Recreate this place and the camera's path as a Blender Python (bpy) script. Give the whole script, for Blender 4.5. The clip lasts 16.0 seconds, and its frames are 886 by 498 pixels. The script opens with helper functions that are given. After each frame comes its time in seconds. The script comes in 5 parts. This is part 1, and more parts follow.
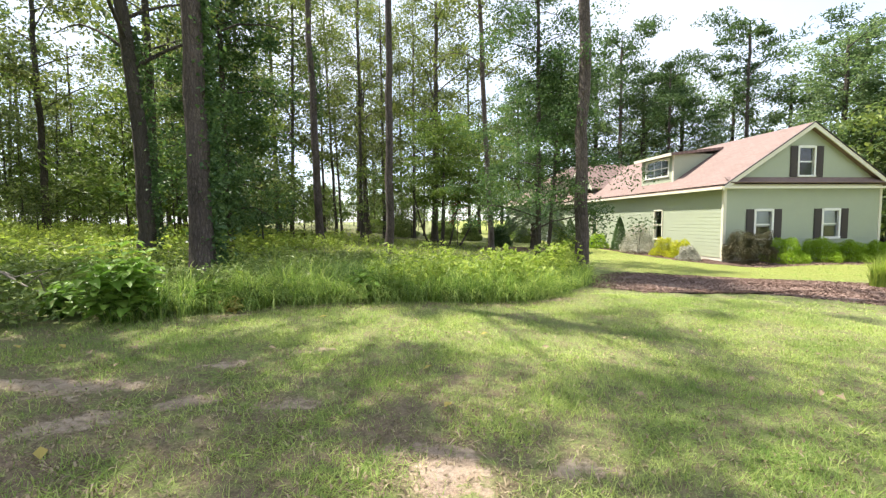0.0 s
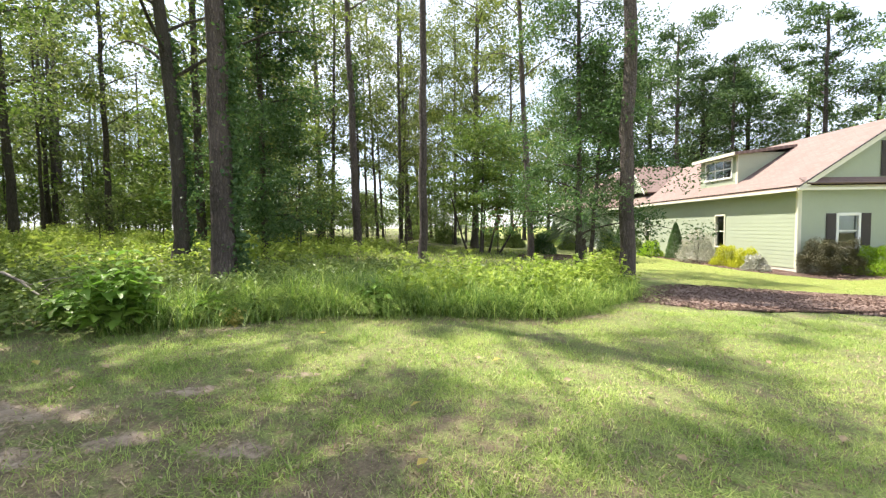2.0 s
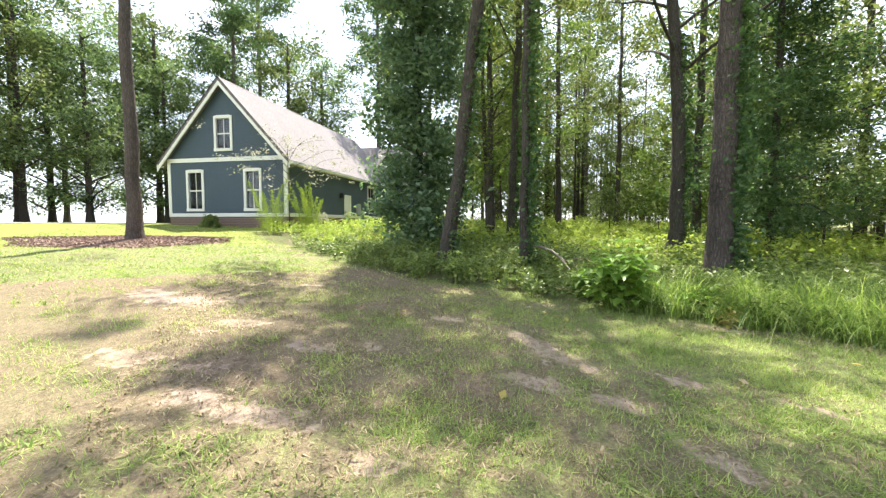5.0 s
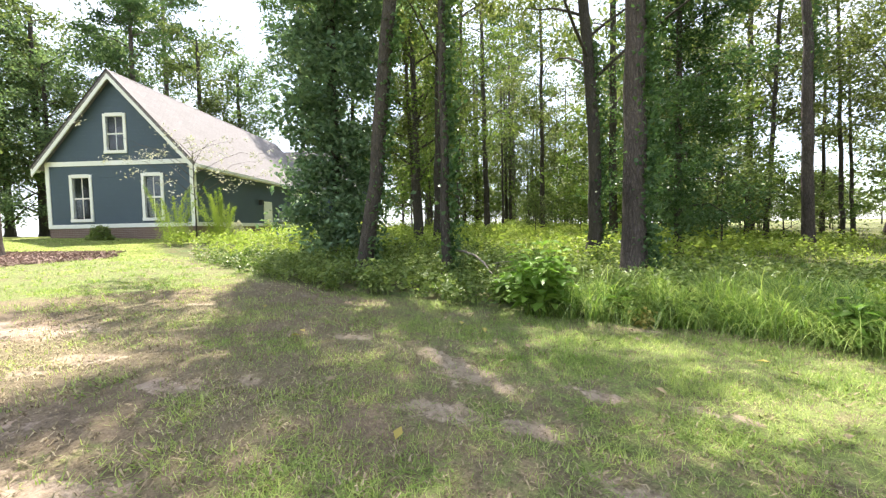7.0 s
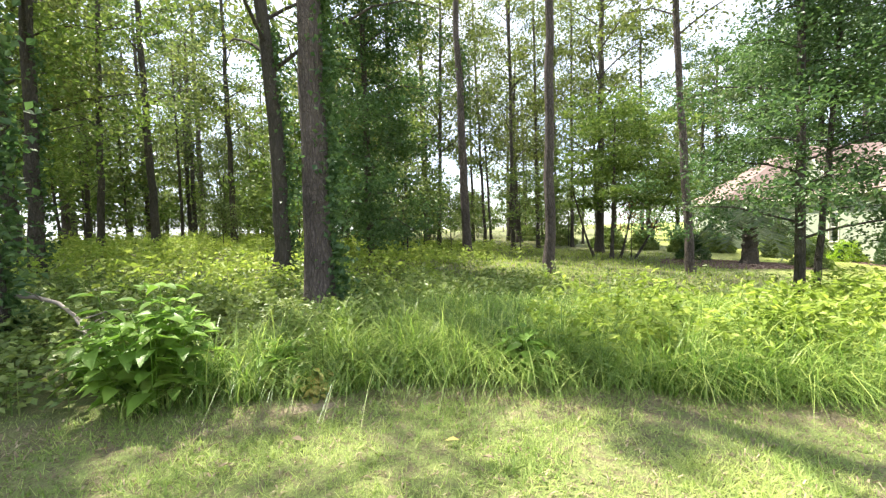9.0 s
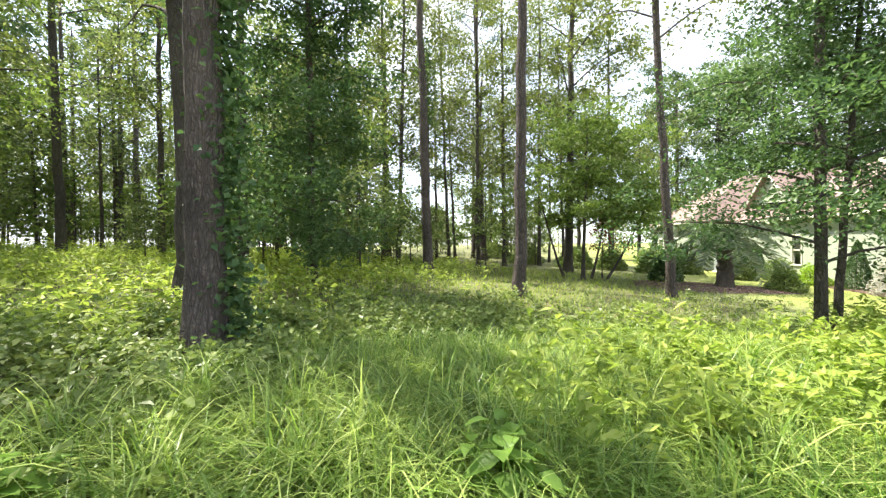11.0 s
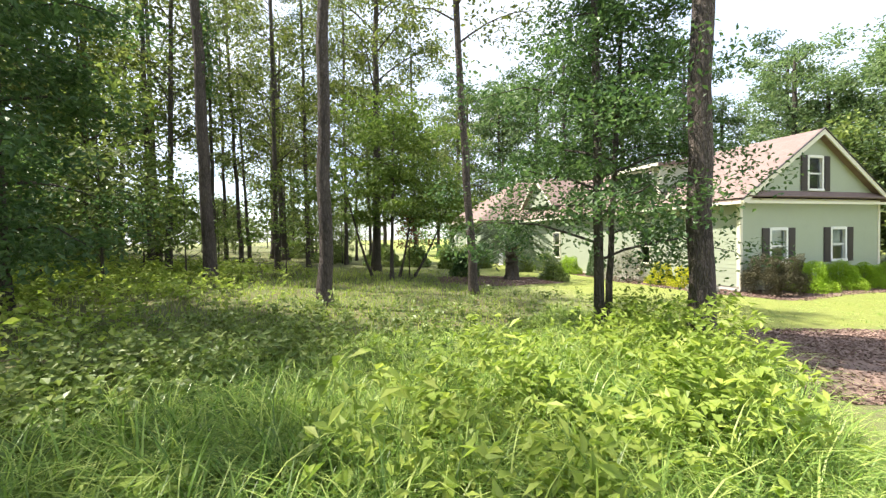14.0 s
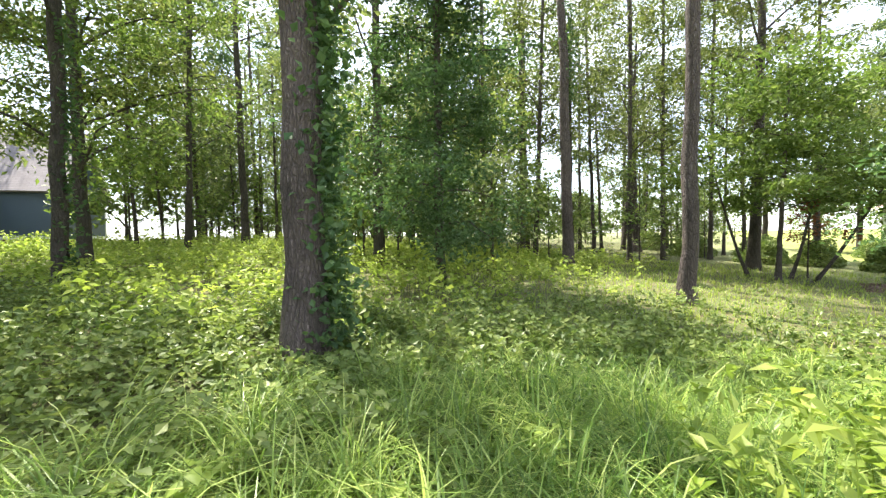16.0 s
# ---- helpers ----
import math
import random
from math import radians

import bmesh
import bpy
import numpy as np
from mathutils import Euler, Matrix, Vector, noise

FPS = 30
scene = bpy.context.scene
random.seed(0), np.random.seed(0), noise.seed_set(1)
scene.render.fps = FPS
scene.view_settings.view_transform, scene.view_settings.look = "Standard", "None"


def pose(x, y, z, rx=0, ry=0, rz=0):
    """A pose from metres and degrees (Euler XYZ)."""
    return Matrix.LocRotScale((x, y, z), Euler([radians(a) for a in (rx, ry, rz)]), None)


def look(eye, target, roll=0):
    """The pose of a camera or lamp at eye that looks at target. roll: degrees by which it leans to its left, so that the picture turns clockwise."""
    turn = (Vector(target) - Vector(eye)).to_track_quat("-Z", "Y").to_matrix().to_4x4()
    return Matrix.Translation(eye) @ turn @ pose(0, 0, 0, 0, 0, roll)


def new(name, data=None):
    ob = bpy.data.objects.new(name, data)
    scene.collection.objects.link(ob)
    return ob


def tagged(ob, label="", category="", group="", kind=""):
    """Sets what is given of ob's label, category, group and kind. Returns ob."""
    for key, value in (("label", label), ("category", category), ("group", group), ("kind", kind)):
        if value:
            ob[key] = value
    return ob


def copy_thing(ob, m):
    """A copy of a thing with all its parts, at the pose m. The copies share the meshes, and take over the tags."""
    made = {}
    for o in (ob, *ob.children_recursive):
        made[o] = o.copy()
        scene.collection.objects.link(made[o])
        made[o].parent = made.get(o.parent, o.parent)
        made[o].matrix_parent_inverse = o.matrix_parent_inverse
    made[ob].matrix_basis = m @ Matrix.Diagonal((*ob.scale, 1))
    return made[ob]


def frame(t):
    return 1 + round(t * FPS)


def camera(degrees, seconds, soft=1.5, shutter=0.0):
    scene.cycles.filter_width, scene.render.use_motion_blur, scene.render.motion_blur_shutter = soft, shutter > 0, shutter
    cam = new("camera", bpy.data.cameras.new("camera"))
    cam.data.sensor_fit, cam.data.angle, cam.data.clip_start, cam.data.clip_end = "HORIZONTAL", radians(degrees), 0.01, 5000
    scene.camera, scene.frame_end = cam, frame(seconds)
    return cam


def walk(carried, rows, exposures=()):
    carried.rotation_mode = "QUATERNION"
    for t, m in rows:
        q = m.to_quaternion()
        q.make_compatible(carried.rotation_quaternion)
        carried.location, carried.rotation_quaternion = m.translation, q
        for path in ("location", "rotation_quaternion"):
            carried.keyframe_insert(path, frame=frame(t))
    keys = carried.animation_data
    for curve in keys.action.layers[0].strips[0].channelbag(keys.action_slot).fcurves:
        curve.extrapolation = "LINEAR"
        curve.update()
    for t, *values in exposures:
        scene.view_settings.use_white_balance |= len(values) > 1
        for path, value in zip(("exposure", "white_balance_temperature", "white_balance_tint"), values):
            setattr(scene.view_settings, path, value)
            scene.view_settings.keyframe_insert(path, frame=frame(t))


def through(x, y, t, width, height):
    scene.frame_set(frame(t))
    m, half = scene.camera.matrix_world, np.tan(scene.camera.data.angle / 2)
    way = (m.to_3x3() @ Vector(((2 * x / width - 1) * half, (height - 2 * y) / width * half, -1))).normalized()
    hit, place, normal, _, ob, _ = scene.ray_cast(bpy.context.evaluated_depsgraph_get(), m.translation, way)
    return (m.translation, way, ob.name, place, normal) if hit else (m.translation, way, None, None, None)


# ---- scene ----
cam = camera(93.85, 16.0, soft=1.3)
PATH = [
    (0.00, pose(1.208, 2.343, 1.360, 86.09, 0.67, -2.51)),
    (0.50, pose(1.436, 2.462, 1.372, 86.00, 0.61, -8.66)),
    (1.00, pose(1.630, 2.604, 1.378, 85.95, 0.30, -10.94)),
    (1.50, pose(1.680, 2.782, 1.380, 86.49, 0.65, -6.20)),
    (2.00, pose(1.648, 2.964, 1.369, 87.02, 0.79, 3.97)),
    (2.50, pose(1.616, 3.028, 1.379, 86.86, 0.06, 14.62)),
    (3.00, pose(1.607, 3.028, 1.380, 86.62, -0.21, 25.04)),
    (3.50, pose(1.597, 3.010, 1.365, 86.49, -0.24, 35.19)),
    (4.00, pose(1.593, 2.969, 1.369, 86.38, -0.24, 45.31)),
    (4.50, pose(1.596, 2.934, 1.373, 86.27, -0.13, 55.76)),
    (4.70, pose(1.596, 2.934, 1.373, 86.27, -0.13, 59.90)),
    (5.22, pose(1.543, 3.019, 1.369, 86.49, 0.17, 68.80)),
    (5.75, pose(1.476, 3.126, 1.363, 86.75, 0.55, 72.80)),
    (6.27, pose(1.404, 3.241, 1.357, 87.04, 0.96, 70.70)),
    (6.80, pose(1.330, 3.360, 1.351, 87.33, 1.39, 61.50)),
    (7.00, pose(1.284, 3.476, 1.351, 87.05, 1.25, 56.40)),
    (7.50, pose(1.126, 3.849, 1.419, 87.12, 1.68, 43.52)),
    (8.00, pose(0.926, 4.272, 1.475, 86.94, 2.27, 32.15)),
    (8.50, pose(0.788, 4.727, 1.478, 86.69, 2.44, 22.41)),
    (9.00, pose(0.659, 5.179, 1.512, 87.20, 1.73, 17.80)),
    (9.20, pose(0.610, 5.370, 1.512, 87.30, 1.73, 16.30)),
    (10.25, pose(0.475, 6.285, 1.489, 88.43, 0.92, 12.60)),
    (11.30, pose(0.340, 7.200, 1.466, 89.55, 0.10, 13.70)),
    (11.50, pose(0.321, 7.367, 1.466, 89.55, 0.10, 14.88)),
    (12.00, pose(0.269, 7.709, 1.449, 88.96, 0.47, 9.45)),
    (12.50, pose(0.349, 7.979, 1.495, 88.97, -0.64, -2.73)),
    (13.00, pose(0.374, 8.088, 1.547, 88.68, -0.27, -13.74)),
    (13.50, pose(0.388, 8.101, 1.554, 88.32, 0.73, -18.00)),
    (14.00, pose(0.364, 8.090, 1.554, 88.53, 1.07, -13.26)),
    (14.50, pose(0.320, 8.079, 1.576, 88.29, 1.09, -1.86)),
    (15.00, pose(0.302, 8.052, 1.573, 88.36, 0.75, 11.42)),
    (15.50, pose(0.239, 8.046, 1.574, 88.34, 0.53, 22.87)),
    (16.00, pose(0.199, 8.047, 1.560, 88.06, 0.88, 32.36)),
]
walk(cam, PATH, exposures=[(0.0, 1.48), (2.0, 1.62), (4.5, 1.90), (7.0, 1.86), (8.5, 2.0), (9.2, 1.98), (11.3, 2.0), (12.5, 1.92), (13.5, 1.58), (14.5, 1.82), (16.0, 2.2)])

# ---- light: a hazy summer afternoon, sun from the woods' side ----
SUN_TURN, SUN_RISE = radians(-65), radians(63)
to_sun = Vector((math.sin(SUN_TURN) * math.cos(SUN_RISE), math.cos(SUN_TURN) * math.cos(SUN_RISE), math.sin(SUN_RISE)))
sun = new("sun", bpy.data.lights.new("sun", "SUN"))
sun.data.energy, sun.data.angle, sun.data.color = 4.3, radians(0.7), (1.0, 0.93, 0.80)
sun.matrix_world = look(to_sun * 60, (0, 0, 0))
world = bpy.data.worlds.new("sky")
scene.world = world
world.use_nodes = True
wn, wl = world.node_tree.nodes, world.node_tree.links
sky = wn.new("ShaderNodeTexSky")
sky.sky_type, sky.sun_disc, sky.sun_elevation, sky.sun_rotation = "NISHITA", False, SUN_RISE, SUN_TURN
sky.air_density, sky.dust_density = 1.0, 0.6
tc, cl, clr, cmix = wn.new("ShaderNodeTexCoord"), wn.new("ShaderNodeTexNoise"), wn.new("ShaderNodeValToRGB"), wn.new("ShaderNodeMix")
cmix.data_type = "RGBA"
cl.inputs["Scale"].default_value, cl.inputs["Detail"].default_value = 2.2, 7
clr.color_ramp.elements[0].position, clr.color_ramp.elements[1].position = 0.30, 0.66
clr.color_ramp.elements[0].color = (0.5, 0.5, 0.5, 1)
cmix.inputs["B"].default_value = (3.0, 3.2, 3.6, 1)
wl.new(tc.outputs["Generated"], cl.inputs["Vector"])
wl.new(cl.outputs["Fac"], clr.inputs["Fac"])
wl.new(clr.outputs["Color"], cmix.inputs["Factor"])
wl.new(sky.outputs["Color"], cmix.inputs["A"])
wl.new(cmix.outputs["Result"], wn["Background"].inputs["Color"])
wn["Background"].inputs["Strength"].default_value = 0.142

# ---- materials ----


class Nodes:
    """A material's node tree, with short calls."""

    def __init__(self, name):
        self.mat = bpy.data.materials.new(name)
        self.mat.use_nodes = True
        self.tree = self.mat.node_tree
        self.bsdf = self.tree.nodes["Principled BSDF"]
        self.out = self.tree.nodes["Material Output"]
        self.coord = None

    def node(self, kind, **values):
        n = self.tree.nodes.new("ShaderNode" + kind)
        for k, v in values.items():
            n.inputs[k.replace("_", " ")].default_value = v
        return n

    def link(self, a, b):
        self.tree.links.new(a, b)

    def place(self, scale=(1, 1, 1)):
        if self.coord is None:
            self.coord = self.tree.nodes.new("ShaderNodeTexCoord")
        m = self.node("Mapping", Scale=scale)
        self.link(self.coord.outputs["Object"], m.inputs["Vector"])
        return m.outputs["Vector"]

    def noise(self, scale, detail=4, stretch=(1, 1, 1), rough=0.55):
        n = self.node("TexNoise", Scale=scale, Detail=detail, Roughness=rough)
        self.link(self.place(stretch), n.inputs["Vector"])
        return n.outputs["Fac"]

    def ramp(self, fac, *stops):
        n = self.tree.nodes.new("ShaderNodeValToRGB")
        e = n.color_ramp.elements
        while len(e) < len(stops):
            e.new(0.5)
        for el, (p, c) in zip(e, stops):
            el.position, el.color = p, (*c, 1) if isinstance(c, tuple) else (c, c, c, 1)
        self.link(fac, n.inputs["Fac"])
        return n.outputs["Color"]

    def mix(self, fac, a, b, blend="MIX"):
        n = self.tree.nodes.new("ShaderNodeMix")
        n.data_type, n.blend_type = "RGBA", blend
        for key, v in (("Factor", fac), ("A", a), ("B", b)):
            if isinstance(v, (int, float)):
                n.inputs[key].default_value = v if key == "Factor" else (v, v, v, 1)
            elif isinstance(v, tuple):
                n.inputs[key].default_value = (*v, 1)
            else:
                self.link(v, n.inputs[key])
        return n.outputs["Result"]

    def math(self, op, a, b=0.0):
        n = self.tree.nodes.new("ShaderNodeMath")
        n.operation = op
        for i, v in enumerate((a, b)):
            if isinstance(v, (int, float)):
                n.inputs[i].default_value = v
            else:
                self.link(v, n.inputs[i])
        return n.outputs[0]

    def attr(self, name):
        n = self.tree.nodes.new("ShaderNodeAttribute")
        n.attribute_name = name
        return n.outputs["Fac"]

    def island(self):
        return self.tree.nodes.new("ShaderNodeNewGeometry").outputs["Random Per Island"]

    def finish(self, colour, rough=0.7, bump=None, strength=0.3, distance=0.01, metal=0.0):
        b = self.bsdf.inputs
        if isinstance(colour, tuple):
            b["Base Color"].default_value = (*colour, 1)
        else:
            self.link(colour, b["Base Color"])
        if isinstance(rough, (int, float)):
            b["Roughness"].default_value = rough
        else:
            self.link(rough, b["Roughness"])
        b["Metallic"].default_value = metal
        if bump is not None:
            n = self.node("Bump", Strength=strength, Distance=distance)
            self.link(bump, n.inputs["Height"])
            self.link(n.outputs["Normal"], b["Normal"])
        return self.mat


def leaf_material(name, dark, mid, light, through=0.35, rough=0.5, drift=0.4):
    m = Nodes(name)
    c = m.ramp(m.island(), (0.0, dark), (0.55, mid), (1.0, light))
    c = m.mix(drift, c, m.ramp(m.noise(0.7, 3), (0.3, dark), (0.7, light)))
    m.finish(c, rough)
    m.bsdf.inputs["Specular IOR Level"].default_value = 0.3
    t = m.node("BsdfTranslucent")
    m.link(m.mix(1.0, c, (1.15, 1.25, 0.85), "MULTIPLY"), t.inputs["Color"])
    s = m.node("MixShader")
    s.inputs[0].default_value = through
    m.link(m.bsdf.outputs[0], s.inputs[1])
    m.link(t.outputs[0], s.inputs[2])
    m.link(s.outputs[0], m.out.inputs["Surface"])
    return m.mat


def bark_material(name, dark, light, scale=7.0):
    """Upright bark plates of two sizes with dark furrows between them and pale lichen flecks."""
    m = Nodes(name)
    warp = m.node("TexNoise", Scale=4.5, Detail=5.0)
    m.link(m.place((1, 1, 0.5)), warp.inputs["Vector"])

    def plates(stretch, size):
        n = m.node("TexVoronoi", Scale=size)
        n.feature = "DISTANCE_TO_EDGE"
        m.link(m.mix(0.22, m.place(stretch), warp.outputs["Color"], "ADD"), n.inputs["Vector"])
        return n.outputs["Distance"]

    big = m.ramp(plates((2.0, 2.0, 0.42), scale), (0.0, 0.0), (0.16, 1.0))
    small = m.ramp(plates((4.4, 4.4, 1.5), scale), (0.0, 0.35), (0.20, 1.0))
    fine = m.noise(34, 7, (1, 1, 0.30), 0.7)
    relief = m.math("MULTIPLY", big, small)
    mid = tuple(0.55 * a + 0.45 * b for a, b in zip(dark, light))
    c = m.mix(m.math("MULTIPLY", relief, m.ramp(fine, (0.30, 0.25), (0.68, 1.0))), dark, light)
    c = m.mix(0.45, c, m.ramp(m.noise(1.6, 4, (1, 1, 0.5)), (0.30, dark), (0.5, mid), (0.72, light)))
    lichen = m.math("MULTIPLY", m.ramp(m.noise(9, 6, (1, 1, 0.4), 0.7), (0.60, 0.0), (0.70, 1.0)), m.math("MULTIPLY", relief, 0.55))
    c = m.mix(lichen, c, tuple(min(0.5, v * 1.7) for v in light))
    return m.finish(c, 0.92, m.math("ADD", relief, m.math("MULTIPLY", fine, 0.6)), 1.0, 0.03)


def plain(name, colour, rough=0.6, grain=30.0, vary=0.18, bump=0.15, metal=0.0):
    m = Nodes(name)
    lo, hi = tuple(v * (1 - vary) for v in colour), tuple(min(1, v * (1 + vary)) for v in colour)
    n = m.noise(grain, 5)
    c = m.mix(0.5, m.ramp(n, (0.3, lo), (0.7, hi)), m.ramp(m.noise(1.1, 4), (0.3, lo), (0.7, hi)))
    return m.finish(c, rough, n, bump, 0.004, metal)


def make_ground():
    m = Nodes("ground_soil")
    big, mid = m.noise(0.5, 5), m.noise(4.5, 6, rough=0.65)
    fine = m.ramp(m.noise(55, 8, rough=0.7), (0.30, 0.0), (0.70, 1.0))
    turf = m.mix(fine, (0.066, 0.096, 0.024), (0.31, 0.36, 0.11))
    worn = m.math("ADD", mid, m.math("MULTIPLY", m.attr("thin"), 0.30))
    turf = m.mix(m.ramp(worn, (0.49, 0.0), (0.70, 1.0)), turf, m.mix(fine, (0.115, 0.082, 0.054), (0.33, 0.245, 0.165)))
    clods = m.ramp(m.noise(15, 7, rough=0.7), (0.50, 0.0), (0.60, 1.0))
    turf = m.mix(m.math("MULTIPLY", clods, 0.75), turf, m.mix(fine, (0.06, 0.043, 0.028), (0.22, 0.155, 0.10)))
    dirt = m.mix(fine, (0.24, 0.15, 0.11), (0.54, 0.41, 0.32))
    dirt = m.mix(m.ramp(mid, (0.4, 0.0), (0.7, 1.0)), dirt, (0.54, 0.42, 0.335))
    dirt = m.mix(m.math("MULTIPLY", clods, 0.5), dirt, (0.16, 0.105, 0.075))
    edge = m.math("ADD", m.attr("bare"), m.math("MULTIPLY", m.math("SUBTRACT", m.noise(5, 7, rough=0.65), 0.5), 1.1))
    c = m.mix(m.ramp(edge, (0.53, 0.0), (0.62, 1.0)), turf, dirt)
    litter = m.mix(fine, (0.06, 0.045, 0.022), (0.22, 0.16, 0.085))
    litter = m.mix(m.ramp(mid, (0.35, 0.0), (0.6, 1.0)), litter, m.mix(fine, (0.04, 0.07, 0.015), (0.13, 0.17, 0.045)))
    c = m.mix(m.attr("lush"), c, m.mix(fine, (0.12, 0.155, 0.024), (0.33, 0.35, 0.075)))
    c = m.mix(m.attr("wood"), c, litter)
    c = m.mix(m.ramp(big, (0.35, 0.0), (0.7, 0.3)), c, m.mix(fine, (0.08, 0.10, 0.03), (0.28, 0.32, 0.10)))
    return m.finish(c, 0.95, m.math("ADD", fine, m.math("ADD", mid, clods)), 0.6, 0.03)


def make_shingle(name, a, b):
    m = Nodes(name)
    br = m.node("TexBrick", Scale=1.0, Color1=(*a, 1), Color2=(*b, 1), Mortar=(*[v * 0.6 for v in a], 1))
    br.inputs["Mortar Size"].default_value, br.inputs["Brick Width"].default_value, br.inputs["Row Height"].default_value = 0.012, 0.33, 0.14
    uv = m.tree.nodes.new("ShaderNodeUVMap")
    m.link(uv.outputs["UV"], br.inputs["Vector"])
    c = m.mix(0.3, br.outputs["Color"], m.ramp(m.noise(60, 3), (0.3, a), (0.7, b)))
    c = m.mix(0.3, c, m.ramp(m.noise(0.8, 4), (0.3, a), (0.7, b)))
    return m.finish(c, 0.92, br.outputs["Fac"], -0.4, 0.01)


def make_glass():
    m = Nodes("window_glass")
    m.bsdf.inputs["Base Color"].default_value = (0.75, 0.82, 0.85, 1)
    m.bsdf.inputs["Roughness"].default_value = 0.03
    m.bsdf.inputs["Transmission Weight"].default_value = 1.0
    m.bsdf.inputs["IOR"].default_value = 1.5
    return m.mat


GROUND = make_ground()
MULCH = leaf_material("bark_mulch", (0.09, 0.057, 0.046), (0.22, 0.145, 0.118), (0.40, 0.29, 0.245), 0.0, 0.9)
BED = plain("mulch_bed", (0.20, 0.135, 0.11), 0.95, 45, 0.6, 0.8)
PINE_BARK = bark_material("pine_bark", (0.038, 0.029, 0.026), (0.235, 0.187, 0.168), 8.5)
GREY_BARK = bark_material("hardwood_bark", (0.040, 0.034, 0.028), (0.15, 0.125, 0.10), 8.0)
LAWN = leaf_material("lawn_blades", (0.12, 0.21, 0.045), (0.29, 0.40, 0.095), (0.60, 0.62, 0.25), 0.4, 0.6)
STRAW = leaf_material("dry_grass_blades", (0.10, 0.072, 0.042), (0.27, 0.20, 0.12), (0.50, 0.41, 0.27), 0.1, 0.8)
TALL = leaf_material("tall_grass_blades", (0.050, 0.118, 0.024), (0.20, 0.325, 0.058), (0.56, 0.62, 0.21), 0.45, 0.36, 0.2)
WEED = leaf_material("weed_leaves", (0.145, 0.225, 0.038), (0.28, 0.37, 0.068), (0.48, 0.52, 0.13), 0.45, 0.5)
VINE = leaf_material("undergrowth_leaves", (0.065, 0.12, 0.030), (0.15, 0.215, 0.055), (0.33, 0.37, 0.12), 0.35, 0.42)
BROAD = leaf_material("broad_weed_leaves", (0.11, 0.21, 0.036), (0.19, 0.32, 0.056), (0.30, 0.43, 0.09), 0.42, 0.42)
OAK = leaf_material("oak_leaves", (0.054, 0.080, 0.027), (0.118, 0.148, 0.045), (0.27, 0.29, 0.095), 0.42, 0.42)
DARK = leaf_material("evergreen_leaves", (0.036, 0.082, 0.036), (0.075, 0.140, 0.056), (0.17, 0.25, 0.095), 0.4, 0.42)
LIME = leaf_material("dogwood_leaves", (0.066, 0.12, 0.030), (0.13, 0.195, 0.045), (0.27, 0.33, 0.09), 0.42, 0.45)
FAR = leaf_material("far_leaves", (0.056, 0.088, 0.040), (0.120, 0.158, 0.064), (0.25, 0.28, 0.11), 0.4, 0.6)
EDGE = leaf_material("wood_edge_leaves", (0.065, 0.115, 0.062), (0.145, 0.22, 0.105), (0.29, 0.36, 0.17), 0.45, 0.5)
GUM = leaf_material("blue_green_leaves", (0.060, 0.120, 0.070), (0.135, 0.215, 0.120), (0.27, 0.36, 0.21), 0.4, 0.42)
NEEDLE = leaf_material("pine_needles", (0.035, 0.075, 0.030), (0.070, 0.125, 0.045), (0.13, 0.19, 0.07), 0.3, 0.5)
GOLD = leaf_material("golden_shrub_leaves", (0.24, 0.27, 0.015), (0.46, 0.47, 0.025), (0.62, 0.58, 0.05), 0.35, 0.5)
SHRUB = leaf_material("green_shrub_leaves", (0.15, 0.25, 0.018), (0.28, 0.42, 0.030), (0.42, 0.56, 0.06), 0.4, 0.5)
DUSKY = leaf_material("dusky_shrub_leaves", (0.04, 0.04, 0.022), (0.085, 0.080, 0.042), (0.16, 0.14, 0.075), 0.2, 0.5)
SILVER = leaf_material("silver_shrub_leaves", (0.20, 0.21, 0.17), (0.42, 0.40, 0.36), (0.68, 0.64, 0.60), 0.25, 0.6)
RUST = leaf_material("rusty_leaves", (0.12, 0.040, 0.022), (0.24, 0.085, 0.045), (0.36, 0.16, 0.08), 0.3, 0.6)
FROND = leaf_material("palm_fronds", (0.085, 0.12, 0.075), (0.165, 0.21, 0.14), (0.27, 0.30, 0.21), 0.3, 0.5)
YELLOWED = leaf_material("yellowed_leaves", (0.30, 0.22, 0.05), (0.46, 0.36, 0.10), (0.58, 0.50, 0.19), 0.35, 0.6)
PLUME = leaf_material("pampas_plumes", (0.45, 0.42, 0.30), (0.62, 0.58, 0.44), (0.78, 0.74, 0.60), 0.3, 0.7)
SAGE = plain("sage_siding", (0.36, 0.40, 0.305), 0.6, 20, 0.06)
NAVY = plain("blue_siding", (0.056, 0.084, 0.116), 0.6, 20, 0.10)
WHITE = plain("white_trim", (0.78, 0.78, 0.75), 0.5, 20, 0.04)
CREAM = plain("cream_trim", (0.70, 0.67, 0.56), 0.5, 20, 0.05)
SHUTTER = plain("black_shutter", (0.045, 0.036, 0.036), 0.55, 25, 0.15)
ROOF_TAN = make_shingle("tan_shingles", (0.185, 0.126, 0.113), (0.25, 0.182, 0.167))
ROOF_GREY = make_shingle("grey_shingles", (0.185, 0.168, 0.178), (0.245, 0.225, 0.238))
BRICK = plain("brown_brick", (0.21, 0.145, 0.12), 0.85, 14, 0.3, 0.4)
MORTAR = plain("mortar", (0.36, 0.32, 0.28), 0.95, 40, 0.1, 0.3)
GLASS = make_glass()
BOXGREEN = plain("green_enamel", (0.075, 0.10, 0.075), 0.45, 12, 0.12)
